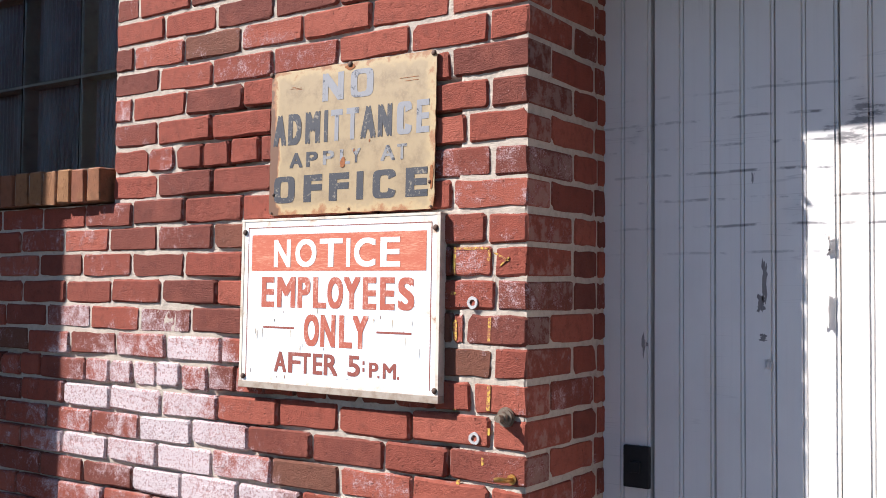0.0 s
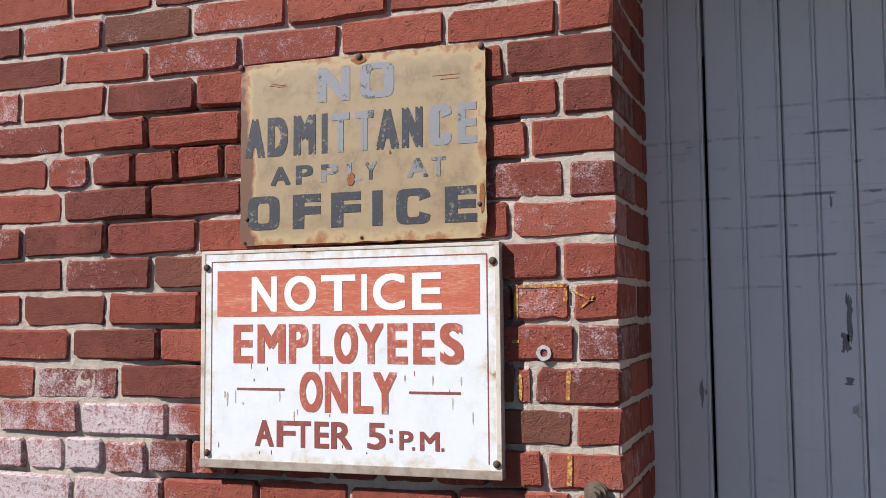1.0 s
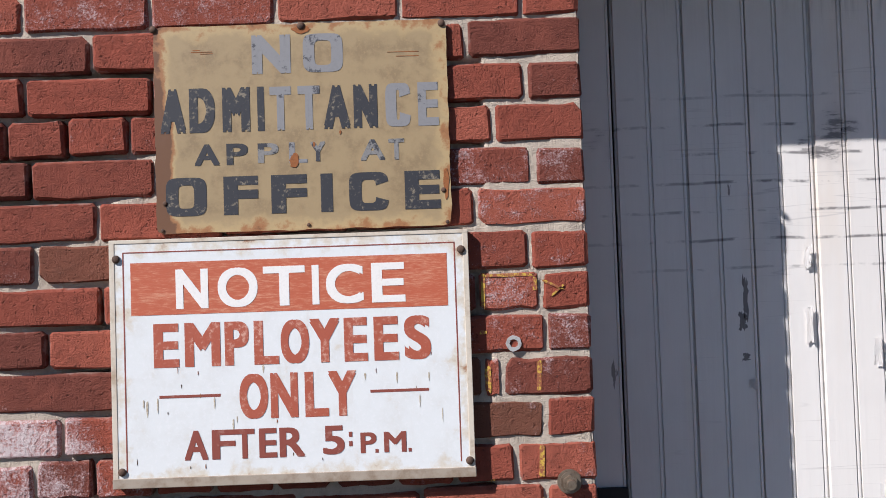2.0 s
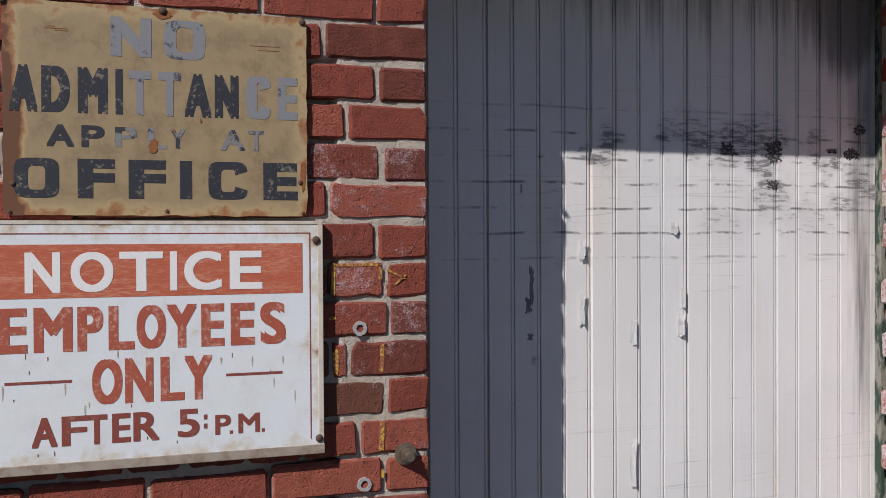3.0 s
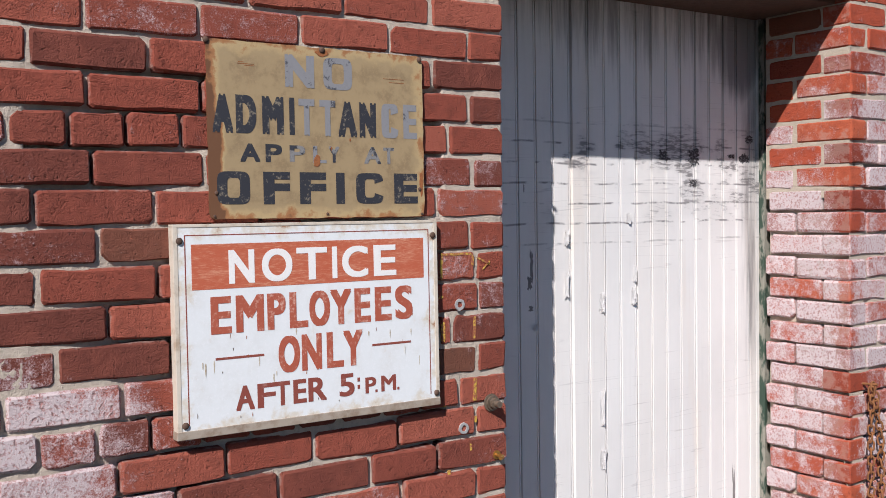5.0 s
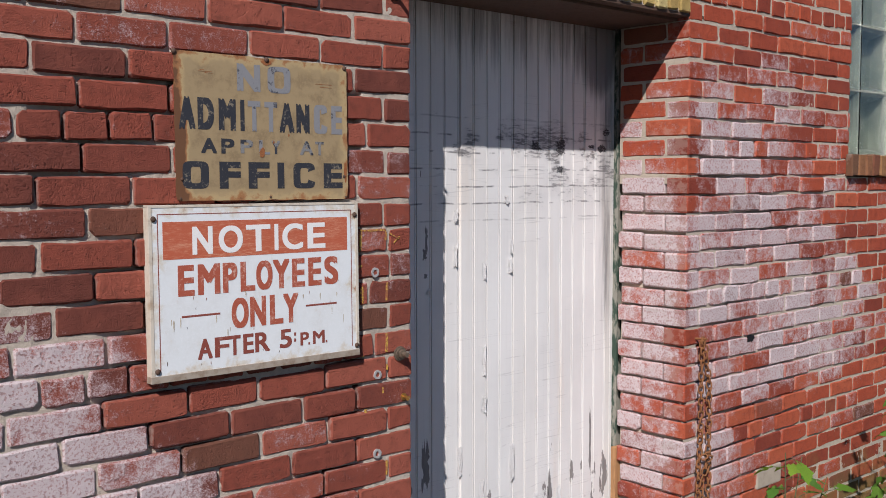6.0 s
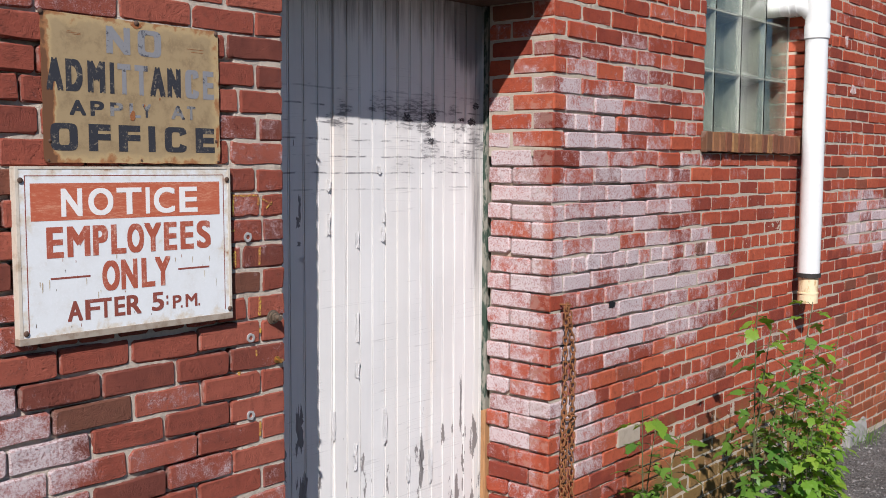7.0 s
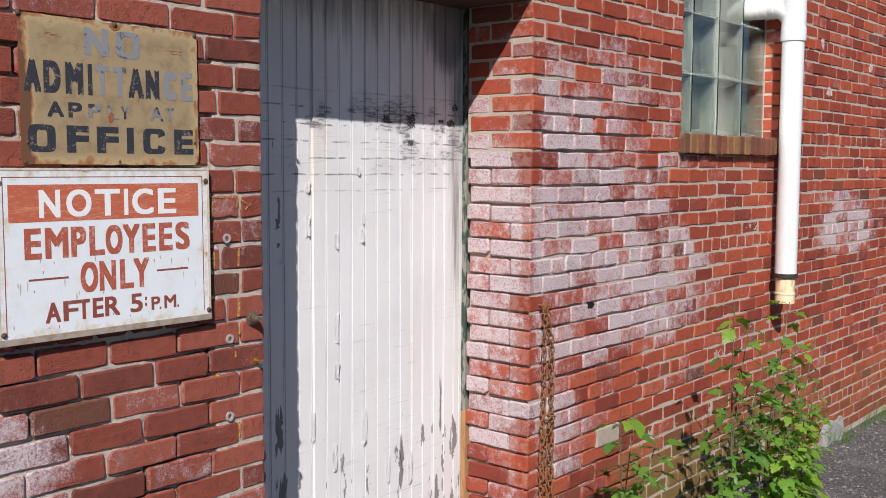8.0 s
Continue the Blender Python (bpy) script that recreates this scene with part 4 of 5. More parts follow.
# raised black block in place of a dark latch recess; its stub is added
latch = thing("latch_recess_block", (0.079, DOOR_Y, 1.185), "black block standing in for a dark latch recess in the side board", "latch")
bm = bmesh.new()
box(bm, (-0.030, -0.012, -0.045), (0.030, 0.0, 0.045), 0.003)
part("plate", bm, M_BLACK, latch)
bm = bmesh.new()
box(bm, (-0.012, -0.020, -0.012), (0.012, -0.012, 0.012), 0.002)
part("keeper", bm, M_BLACK, latch)


# ---------- windows of glass blocks ----------
def block_window(name, x0, x1, dark):
    """Four columns of glass blocks set back in the wall, over a sill of bricks on edge."""
    z0 = 1.882
    cols, cw, ch = 4, (x1 - x0) / 4, 0.292
    rows = int((WIN_Z[1] - z0) / ch + 0.5)
    win = thing(name, (x0, 0.10, z0), "window of ribbed old glass blocks in thin grey joints", "window", kind="structure")
    bm = bmesh.new()
    g = 0.0042
    for i in range(cols + 1):
        box(bm, (i * cw - g, -0.002, 0), (i * cw + g, 0.07, rows * ch))
    for j in range(rows + 1):
        for i in range(cols):
            box(bm, (i * cw + g, -0.001, j * ch - g), ((i + 1) * cw - g, 0.07, j * ch + g))
    part("joint_grid", bm, M_GLASSJOINT, win, "grey mortar joints between the blocks")
    bm = bmesh.new()
    box(bm, (g, -0.006, g), (cw - g, -0.001, ch - g), 0.0012)
    pane = part("glass_block", bm, M_GLASS, win)
    pane.visible_shadow = False
    bm = bmesh.new()
    if dark:
        ribs = 14
        top = [bm.verts.new((g + (cw - 2 * g) * k / (2 * ribs), 0.050 + (0.005 if k % 2 else 0.0), ch - g)) for k in range(2 * ribs + 1)]
        low = [bm.verts.new((v.co.x, v.co.y, g)) for v in top]
        for k in range(2 * ribs):
            bm.faces.new((low[k], low[k + 1], top[k + 1], top[k]))
    else:
        # the hollow of the block: slanting cheeks round a smaller far face
        rims = []
        for inset, y in ((g, 0.005), (0.016, 0.020), (0.034, 0.074), (0.060, 0.080)):
            rims.append([bm.verts.new((x, y, z)) for x, z in ((inset, inset), (cw - inset, inset), (cw - inset, ch - inset), (inset, ch - inset))])
        for p, q in zip(rims, rims[1:]):
            for k in range(4):
                bm.faces.new((p[k], p[(k + 1) % 4], q[(k + 1) % 4], q[k]))
        bm.faces.new(rims[-1])
    back = part("ribbed_back" if dark else "hollow", bm, M_FROST_SHADED if dark else M_FROST, pane, "ribbed frosted inner face" if dark else "clouded slanting inside of the block")
    for i in range(cols):
        for j in range(rows):
            if i or j:
                ob = new("glass_block", pane.data)
                ob.parent = win
                ob.location = (i * cw, random.gauss(0, 0.001), j * ch)
                ob.visible_shadow = False
                inner = new("ribbed_back" if dark else "hollow", back.data)
                inner.parent = ob
                tagged(inner, "ribbed frosted inner face" if dark else "clouded slanting inside of the block")
    sill = thing(name.replace("window", "window_sill"), (x0, 0, 1.835), "sill of ochre-stained bricks laid on edge", "window sill", kind="structure")
    x = -0.022 if not dark else (x1 - x0) - 0.018 - 17 * 0.0665 + 0.0095
    while x < (x1 - x0) - 0.03:
        lay(sill, x, x + 0.057, 0.0, True, M_SILL, M_SILL, 0.8, name="rowlock", proud=-0.030)
        x += 0.0665
    bm = bmesh.new()
    box(bm, (0, -0.022, -0.041), (x1 - x0 - (0.03 if dark else 0.004), 0.10, 0.041))
    part("bedding", bm, M_MORTAR, sill, "mortar between the sill bricks")
    return win


random.seed(17)
block_window("window_1", *WIN_R, False)
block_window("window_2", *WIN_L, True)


# ---------- signs ----------
GLYPHS = {}


def glyph(ch):
    """Outline of one letter of the built-in font: points scaled to a unit box, and faces."""
    if ch not in GLYPHS:
        cu = bpy.data.curves.new("letters", "FONT")
        cu.body = ch
        cu.extrude = 0.3
        cu.resolution_u = 6
        tmp = new("letters", cu)
        bpy.context.view_layer.update()
        one = bpy.data.meshes.new_from_object(tmp.evaluated_get(bpy.context.evaluated_depsgraph_get()))
        bpy.data.objects.remove(tmp)
        co = np.array([v.co for v in one.vertices])
        lo, hi = co.min(0), co.max(0)
        GLYPHS[ch] = ((co - lo) / (hi - lo), [tuple(p.vertices) for p in one.polygons])
    return GLYPHS[ch]


def square_round(ch, x0, x1, z0, z1, sx, sz, y):
    """A squarish painted O or C: a rounded frame, for C open on its far side."""
    seg, verts, faces = 48, [], []
    cx, cz, w, h = (x0 + x1) / 2, (z0 + z1) / 2, (x1 - x0) / 2, (z1 - z0) / 2
    for k in range(seg):
        t = 2 * math.pi * (k + 0.5) / seg
        c, s = math.cos(t), math.sin(t)
        e = 0.42
        u, v = math.copysign(abs(c) ** e, c), math.copysign(abs(s) ** e, s)
        for a, b, d in ((w, h, 0.0), (w - sx, h - sz, 0.0), (w - sx, h - sz, 0.0002), (w, h, 0.0002)):
            verts.append((cx + a * u, y - 0.0002 + d, cz + b * v))
    for k in range(seg):
        mid = 2 * math.pi * (k + 1) / seg
        if ch == "C" and math.cos(mid) > 0 and abs(math.sin(mid)) < 0.22:
            continue
        for q in range(4):
            a, b = 4 * k, 4 * ((k + 1) % seg)
            faces.append((a + q, b + q, b + (q + 1) % 4, a + (q + 1) % 4))
    return verts, faces


def words(letters, bold, material, parent, label="", y=-0.0003, square=False):
    """One line of lettering: (letter, x from, x to, z from, z to) on the sign's face, its strokes thickened."""
    for ch, x0, x1, z0, z1 in letters:
        verts, faces = [], []
        h = z1 - z0
        if square and ch in "OC":
            verts, faces = square_round(ch, x0, x1, z0, z1, h * (0.16 + 1.5 * bold), h * (0.10 + 0.9 * bold), y)
        elif ch in "I.:":
            for a, b in (((z0, z1),) if ch != ":" else ((z0, z0 + 0.35 * h), (z1 - 0.35 * h, z1))):
                n = len(verts)
                verts += [(x, yy, z) for yy in (y - 0.0002, y) for x, z in ((x0, a), (x1, a), (x1, b), (x0, b))]
                faces += [tuple(n + i for i in f) for f in ((0, 1, 2, 3), (7, 6, 5, 4), (0, 4, 5, 1), (1, 5, 6, 2), (2, 6, 7, 3), (3, 7, 4, 0))]
        else:
            co, polys = glyph(ch)
            ex, ez = bold * h * 0.8, bold * h * 0.55
            # the strokes are fattened by laying shifted copies over one another
            for k, (dx, dz) in enumerate(((0, 0), (-1, -1), (1, -1), (-1, 1), (1, 1))):
                out = np.empty_like(co)
                out[:, 0] = x0 + ex + co[:, 0] * (x1 - x0 - 2 * ex) + dx * ex
                out[:, 2] = z0 + ez + co[:, 1] * (h - 2 * ez) + dz * ez
                out[:, 1] = y - co[:, 2] * 0.0002 - 0.00003 * k
                faces += [tuple(i + len(verts) for i in f) for f in polys]
                verts += [tuple(v) for v in out]
        me = bpy.data.meshes.new("letter")
        me.from_pydata(verts, [], faces)
        me.materials.append(material)
        ob = new("letter", me)
        ob.parent = parent
        tagged(ob, label)


def row(text, spans, z0, z1):
    """Letters of a line with their own left and right ends, between two heights."""
    return [(ch, a, b, z0, z1) for ch, (a, b) in zip(text, spans)]



def sheet(w, h, depth, bow, seed, nx=24, nz=16, rag=0.0):
    """A thin metal sheet, a little warped, with ragged edges folded back."""
    bm = bmesh.new()
    g = []
    for i in range(nx + 1):
        col = []
        for j in range(nz + 1):
            u, v = i / nx - 0.5, j / nz - 0.5
            on_edge = i in (0, nx) or j in (0, nz)
            r = rag * noise.noise((u * 14 + seed, v * 14, 3.0)) if on_edge else 0.0
            corner = 0.006 if (i in (0, nx) and j in (0, nz)) else 0.0
            sx, sz = (1 if u > 0 else -1), (1 if v > 0 else -1)
            col.append(bm.verts.new((u * w + (r if i in (0, nx) else 0) - sx * corner * 0.5, bow * noise.noise((u * 2 + seed, v * 2, 1.0)) * (0 if not bow else 1), v * h + (r if j in (0, nz) else 0) - sz * corner * 0.5)))
        g.append(col)
    for i in range(nx):
        for j in range(nz):
            bm.faces.new((g[i][j], g[i + 1][j], g[i + 1][j + 1], g[i][j + 1]))
    edge = [e for e in bm.edges if e.is_boundary]
    ext = bmesh.ops.extrude_edge_only(bm, edges=edge)
    bmesh.ops.translate(bm, vec=(0, depth, 0), verts=[v for v in ext["geom"] if isinstance(v, bmesh.types.BMVert)])
    bmesh.ops.recalc_face_normals(bm, faces=bm.faces)
    return bm


def strip(bm, x0, x1, z0, z1, y=-0.0001, t=0.0003):
    box(bm, (x0, y - t, z0), (x1, y, z1))


def screw(parent, x, z, y=0.0, r=0.006, material=None):
    bm = bmesh.new()
    bmesh.ops.create_uvsphere(bm, u_segments=12, v_segments=8, radius=1.0, matrix=Matrix.Translation((x, y, z)) @ Matrix.Diagonal((r, r * 0.55, r, 1)))
    return smooth(part("screw", bm, material or M_STEEL, parent, "rusted screw head"))


# enamelled notice, white and red
NW, NH = 0.562, 0.381
notice = thing("notice_sign", (-0.4775, -0.0215, 1.5285), "white enamelled metal notice with worn red lettering, screwed to the bricks", "sign")
notice.rotation_euler = (radians(-0.6), radians(0.1), radians(0.2))
plate = part("plate", sheet(NW, NH, 0.020, 0.0, 3.0), M_WHITE, notice)
bm = bmesh.new()
for a in ((-NW / 2 - 0.003, -0.0012, NH / 2 - 0.004, NW / 2 + 0.003, 0.022, NH / 2 + 0.002),
          (-NW / 2 - 0.003, -0.0010, -NH / 2, -NW / 2 + 0.0055, 0.022, NH / 2), (NW / 2 - 0.0055, -0.0010, -NH / 2, NW / 2 + 0.003, 0.022, NH / 2)):
    box(bm, (a[0], a[1], a[2]), (a[3], a[4], a[5]), 0.0008)
rim = part("rim", bm, M_RIM, notice, "folded rim stained brown")
bm = bmesh.new()
box(bm, (-NW / 2 - 0.004, -0.0018, -NH / 2 - 0.007), (NW / 2 + 0.004, 0.022, -NH / 2 + 0.0085), 0.0012)
part("bottom_lip", bm, M_RIM_LOW, rim, "brown-stained bottom lip")


def un(u):
    return (u - 0.5) * NW


def vn(v):
    return (0.5 - v) * NH


bm = bmesh.new()
i1 = 0.018
for a in ((-NW / 2 + i1, NW / 2 - i1, NH / 2 - i1 - 0.0012, NH / 2 - i1 + 0.0006),
          (-NW / 2 + i1, -NW / 2 + i1 + 0.002, -NH / 2 + i1, NH / 2 - i1), (NW / 2 - i1 - 0.002, NW / 2 - i1, -NH / 2 + i1, NH / 2 - i1)):
    strip(bm, *a)
part("border_line", bm, M_BROWNTEXT, notice, "thin brown-red border line")
bm = bmesh.new()
strip(bm, -0.2505, 0.2495, 0.0725, 0.1555)
red_panel = part("red_panel", bm, M_RED, notice, "worn red panel behind the heading")
words(row("NOTICE", ((-0.1795, -0.1285), (-0.1135, -0.0505), (-0.0415, 0.0245), (0.0355, 0.0465), (0.0575, 0.1165), (0.1295, 0.1825)), 0.081, 0.1435), 0.05, M_WHITETEXT, red_panel, "white heading letters", -0.0006)
words(row("EMPLOYEES", ((-0.2165, -0.1765), (-0.1675, -0.1115), (-0.1045, -0.0665), (-0.0585, -0.0195), (-0.0165, 0.0285), (0.0295, 0.0765), (0.0835, 0.1205), (0.1305, 0.1695), (0.1785, 0.2205)), -0.0105, 0.0585), 0.06, M_REDTEXT, notice)
words(row("ONLY", ((-0.0835, -0.0385), (-0.0345, 0.0085), (0.0195, 0.0565), (0.0565, 0.1005)), -0.0950, -0.0245), 0.055, M_REDTEXT, notice)
words(row("AFTER", ((-0.1715, -0.1345), (-0.1285, -0.0915), (-0.0925, -0.0615), (-0.0545, -0.0265), (-0.0225, 0.0175)), -0.1565, -0.1105), 0.05, M_BROWNTEXT, notice)
words(row("5:", ((0.0455, 0.0795), (0.0865, 0.0925)), -0.1550, -0.1100)[:1] + [(":", 0.0865, 0.0920, -0.1430, -0.1205)], 0.05, M_BROWNTEXT, notice)
words([("P", 0.1045, 0.1295, -0.1545, -0.1225), (".", 0.1275, 0.1325, -0.1545, -0.1490), ("M", 0.1415, 0.1765, -0.1545, -0.1225), (".", 0.1795, 0.1845, -0.1545, -0.1490)], 0.05, M_BROWNTEXT, notice)
for a, b, v in ((0.128, 0.299, 0.648), (0.718, 0.882, 0.653)):
    bm = bmesh.new()
    strip(bm, un(a), un(b), vn(v) - 0.0022, vn(v) + 0.0022)
    part("dash", bm, M_BROWNTEXT, notice)
for x, z in ((-0.750, 1.691), (-0.205, 1.689), (-0.747, 1.357), (-0.202, 1.357)):
    screw(notice, x + 0.4775, z - 1.5285, -0.002, 0.0065)
# rust runs and chips
random.seed(21)
for k in range(20):
    x, z = random.uniform(-0.26, 0.26), random.uniform(-0.175, 0.02)
    w, h = random.uniform(0.0003, 0.0007), random.uniform(0.003, 0.010)
    bm = bmesh.new()
    pts = [bm.verts.new((x + w * math.cos(t) * (1 + 0.4 * math.sin(3 * t + k)), -0.0006, z + h / 2 * math.sin(t))) for t in [j * math.pi / 5 for j in range(10)]]
    bm.faces.new(pts)
    g = bmesh.ops.extrude_face_region(bm, geom=bm.faces[:])
    bmesh.ops.translate(bm, vec=(0, 0.0005, 0), verts=[v for v in g["geom"] if isinstance(v, bmesh.types.BMVert)])
    bmesh.ops.recalc_face_normals(bm, faces=bm.faces)
    part("chip", bm, M_RUSTSPOT if k % 3 else M_STEEL, notice, "rusted chip in the enamel")

# pale rusty runs below the lettering
for x, z0, z1, w in ((-0.2285, -0.088, -0.062, 0.0030), (-0.2340, -0.074, -0.060, 0.0022), (-0.2120, -0.082, -0.058, 0.0022), (-0.1228, -0.078, -0.059, 0.0020), (-0.0940, -0.112, -0.094, 0.0026), (-0.0880, -0.100, -0.090, 0.0018),
                     (-0.0450, -0.024, -0.011, 0.0026), (0.1150, -0.040, -0.029, 0.0026), (0.1650, -0.047, -0.029, 0.0024), (0.2155, -0.045, -0.031, 0.0020), (0.2000, -0.085, -0.066, 0.0016), (0.2350, -0.110, -0.088, 0.0016)):
    bm = bmesh.new()
    m = 14
    pts = [bm.verts.new((x + w / 2 * math.cos(t) * (1 + 0.5 * math.sin(t)) * (1 + 0.5 * noise.noise((3 * math.cos(t), x * 90, 2 * t))), -0.0005, (z0 + z1) / 2 + (z1 - z0) / 2 * math.sin(t))) for t in [2 * math.pi * k / m for k in range(m)]]
    bm.faces.new(pts)
    g = bmesh.ops.extrude_face_region(bm, geom=bm.faces[:])
    bmesh.ops.translate(bm, vec=(0, 0.0004, 0), verts=[v for v in g["geom"] if isinstance(v, bmesh.types.BMVert)])
    bmesh.ops.recalc_face_normals(bm, faces=bm.faces)
    part("rust_run", bm, M_RUN, notice, "pale brown run in the enamel")

# older tan sign above it
TW, TH = 0.470, 0.332
tan = thing("admittance_sign", (-0.4515, -0.0085, 1.895), "rusting tan enamelled metal sign with worn black lettering", "sign")
tan.rotation_euler = (radians(-0.8), radians(0.2), 0)
part("plate", sheet(TW, TH, 0.0025, 0.0, 8.0, 40, 30, 0.0022), M_TAN, tan)


def ut(u):
    return (u - 0.5) * TW


def vt(v):
    return (0.5 - v) * TH


words(row("NO", ((-0.0775, -0.0155), (0.0045, 0.0685)), 0.0860, 0.1485), 0.09, M_FADED, tan, "faded blue-grey letters", square=True)
words(row("ADMI", ((-0.2255, -0.1855), (-0.1795, -0.1385), (-0.1265, -0.0825), (-0.0705, -0.0595)), -0.0060, 0.0655), 0.075, M_INK, tan)
words(row("TT", ((-0.0505, -0.0165), (-0.0055, 0.0295)), -0.0060, 0.0645), 0.06, M_FADED, tan, "faded blue-grey letters")
words(row("AN", ((0.0355, 0.0775), (0.0835, 0.1215)), -0.0060, 0.0640), 0.075, M_INK, tan)
words(row("CE", ((0.1345, 0.1745), (0.1865, 0.2195)), -0.0055, 0.0645), 0.06, M_FADED, tan, "faded blue-grey letters", square=True)
words(row("AP", ((-0.1725, -0.1325), (-0.1215, -0.0875)), -0.0590, -0.0250), 0.07, M_INK, tan)
words(row("PY", ((-0.0715, -0.0385), (0.0125, 0.0365)), -0.0575, -0.0260), 0.06, M_HALF, tan)
words(row("L", ((-0.0215, 0.0075),), -0.0590, -0.0260), 0.05, M_FADED, tan, "faded blue-grey letters")
words(row("AT", ((0.0925, 0.1315), (0.1375, 0.1625)), -0.0585, -0.0250), 0.06, M_HALF, tan)
words(row("OFFICE", ((-0.2195, -0.1545), (-0.1275, -0.0725), (-0.0515, 0.0055), (0.0275, 0.0465), (0.0725, 0.1355), (0.1615, 0.2185)), -0.1390, -0.0775), 0.11, M_INK, tan, square=True)
# old scratches in the enamel
for x, z, w in ((-0.158, 0.124, 0.034), (-0.150, 0.121, 0.020), (-0.166, 0.127, 0.012), (0.165, 0.115, 0.050), (0.172, 0.108, 0.036)):
    bm = bmesh.new()
    strip(bm, x - w / 2, x + w / 2, z - 0.0005, z + 0.0005)
    part("scratch", bm, M_RUSTSPOT, tan, "fine dark scratch")
for u, v, r in ((0.0, 0.01, 0.006), (0.505, 0.012, 0.0065), (0.985, 0.02, 0.006), (0.975, 0.83, 0.004), (0.03, 0.855, 0.004), (0.985, 0.985, 0.003), (0.02, 0.985, 0.003), (0.515, 0.978, 0.003)):
    screw(tan, ut(u), vt(v), -0.001, r)
for u, v, w, h in ((0.47, 0.665, 0.016, 0.022), (0.985, 0.80, 0.008, 0.05), (0.54, 0.59, 0.004, 0.008), (0.63, 0.535, 0.003, 0.007), (0.505, 0.03, 0.03, 0.012)):
    bm = bmesh.new()
    pts = [bm.verts.new((w / 2 * math.cos(t) * (1 + 0.55 * noise.noise((math.cos(t) * 2 + u * 30, math.sin(t) * 2, v * 9))), 0, h / 2 * math.sin(t) * (1 + 0.4 * noise.noise((math.cos(t), math.sin(t) * 2 + u * 9, v * 30))))) for t in [j * math.pi / 10 for j in range(20)]]
    bm.faces.new(pts)
    g = bmesh.ops.extrude_face_region(bm, geom=bm.faces[:])
    bmesh.ops.translate(bm, vec=(0, 0.0006, 0), verts=[q for q in g["geom"] if isinstance(q, bmesh.types.BMVert)])
    bmesh.ops.recalc_face_normals(bm, faces=bm.faces)
    ob = part("rust_patch", bm, M_RUSTSPOT, tan, "orange rust patch")
    ob.location = (max(-TW / 2 + 0.010, min(TW / 2 - 0.006, ut(u))), -0.0009, vt(v))

# ---------- fixings on the pier ----------
random.seed(22)
for x, z in ((-0.125, 1.536), (-0.119, 1.266), (-0.122, 1.056)):
    a = thing("wall_anchor", (x, -0.001, z), "pale lead screw anchor set in a chipped brick", "wall anchor", "anchors in the pier")
    bm = bmesh.new()
    ring(bm, (0, 0, 0), (0, -1, 0), 0.0125, 0.0068, 0.006, 18, 0.10)
    part("collar", bm, M_ZINC, a)
    # black disc behind the collar paints the shade inside the hole
    bm = bmesh.new()
    tube(bm, (0, 0.0025, 0), (0, 0.004, 0), 0.0075, 14)
    part("hole", bm, M_BLACK, a, "black disc painting the shade of the hole")

bolt = thing("hex_bolt", (-0.045, 0.0, 1.314), "weathered hex bolt with washer standing out of the brick", "bolt")
bm = bmesh.new()
ring(bm, (0, -0.004, 0), (0, -1, 0), 0.0195, 0.008, 0.003, 24)
ring(bm, (0.001, -0.009, 0), (0, -1, 0), 0.0165, 0.008, 0.005, 24)
part("washer", bm, M_BOLT, bolt)
bm = bmesh.new()
tube(bm, (0, -0.0115, 0), (0, -0.022, 0), 0.0125, 6)
bmesh.ops.bevel(bm, geom=bm.edges[:], offset=0.001, segments=2, affect="EDGES")
part("nut", bm, M_BOLT, bolt)
bm = bmesh.new()
tube(bm, (0, 0.02, 0), (0, -0.036, 0), 0.0072, 14)
part("shank", bm, M_BOLT, bolt)

hook = thing("brass_stub", (-0.031, 0.0, 1.195), "bent brass hook stub screwed into the brick", "hook")
bm = bmesh.new()
bent_tube(bm, [(0, 0.02, 0), (0, -0.012, 0), (-0.002, -0.026, 0.001), (-0.010, -0.036, 0.003), (-0.018, -0.040, 0.002)], [0.0048, 0.0048, 0.005, 0.0052, 0.0045], 10)
smooth(part("shank", bm, M_BRASS, hook))
bm = bmesh.new()
ring(bm, (0, -0.003, 0), (0, -1, 0), 0.010, 0.005, 0.003, 16)
part("washer", bm, M_BRASS, hook)

nail = thing("iron_bracket", (-0.055, 0.0, 2.262), "short black iron bracket on the brick", "bracket")
bm = bmesh.new()
box(bm, (-0.012, -0.006, -0.02), (0.012, 0.004, 0.02), 0.002)
part("plate", bm, M_BLACK, nail)
bm = bmesh.new()
bent_tube(bm, [(0, -0.004, 0.0), (0.004, -0.03, -0.002), (0.012, -0.038, -0.012)], [0.006, 0.006, 0.005], 8)
part("prong", bm, M_BLACK, nail)

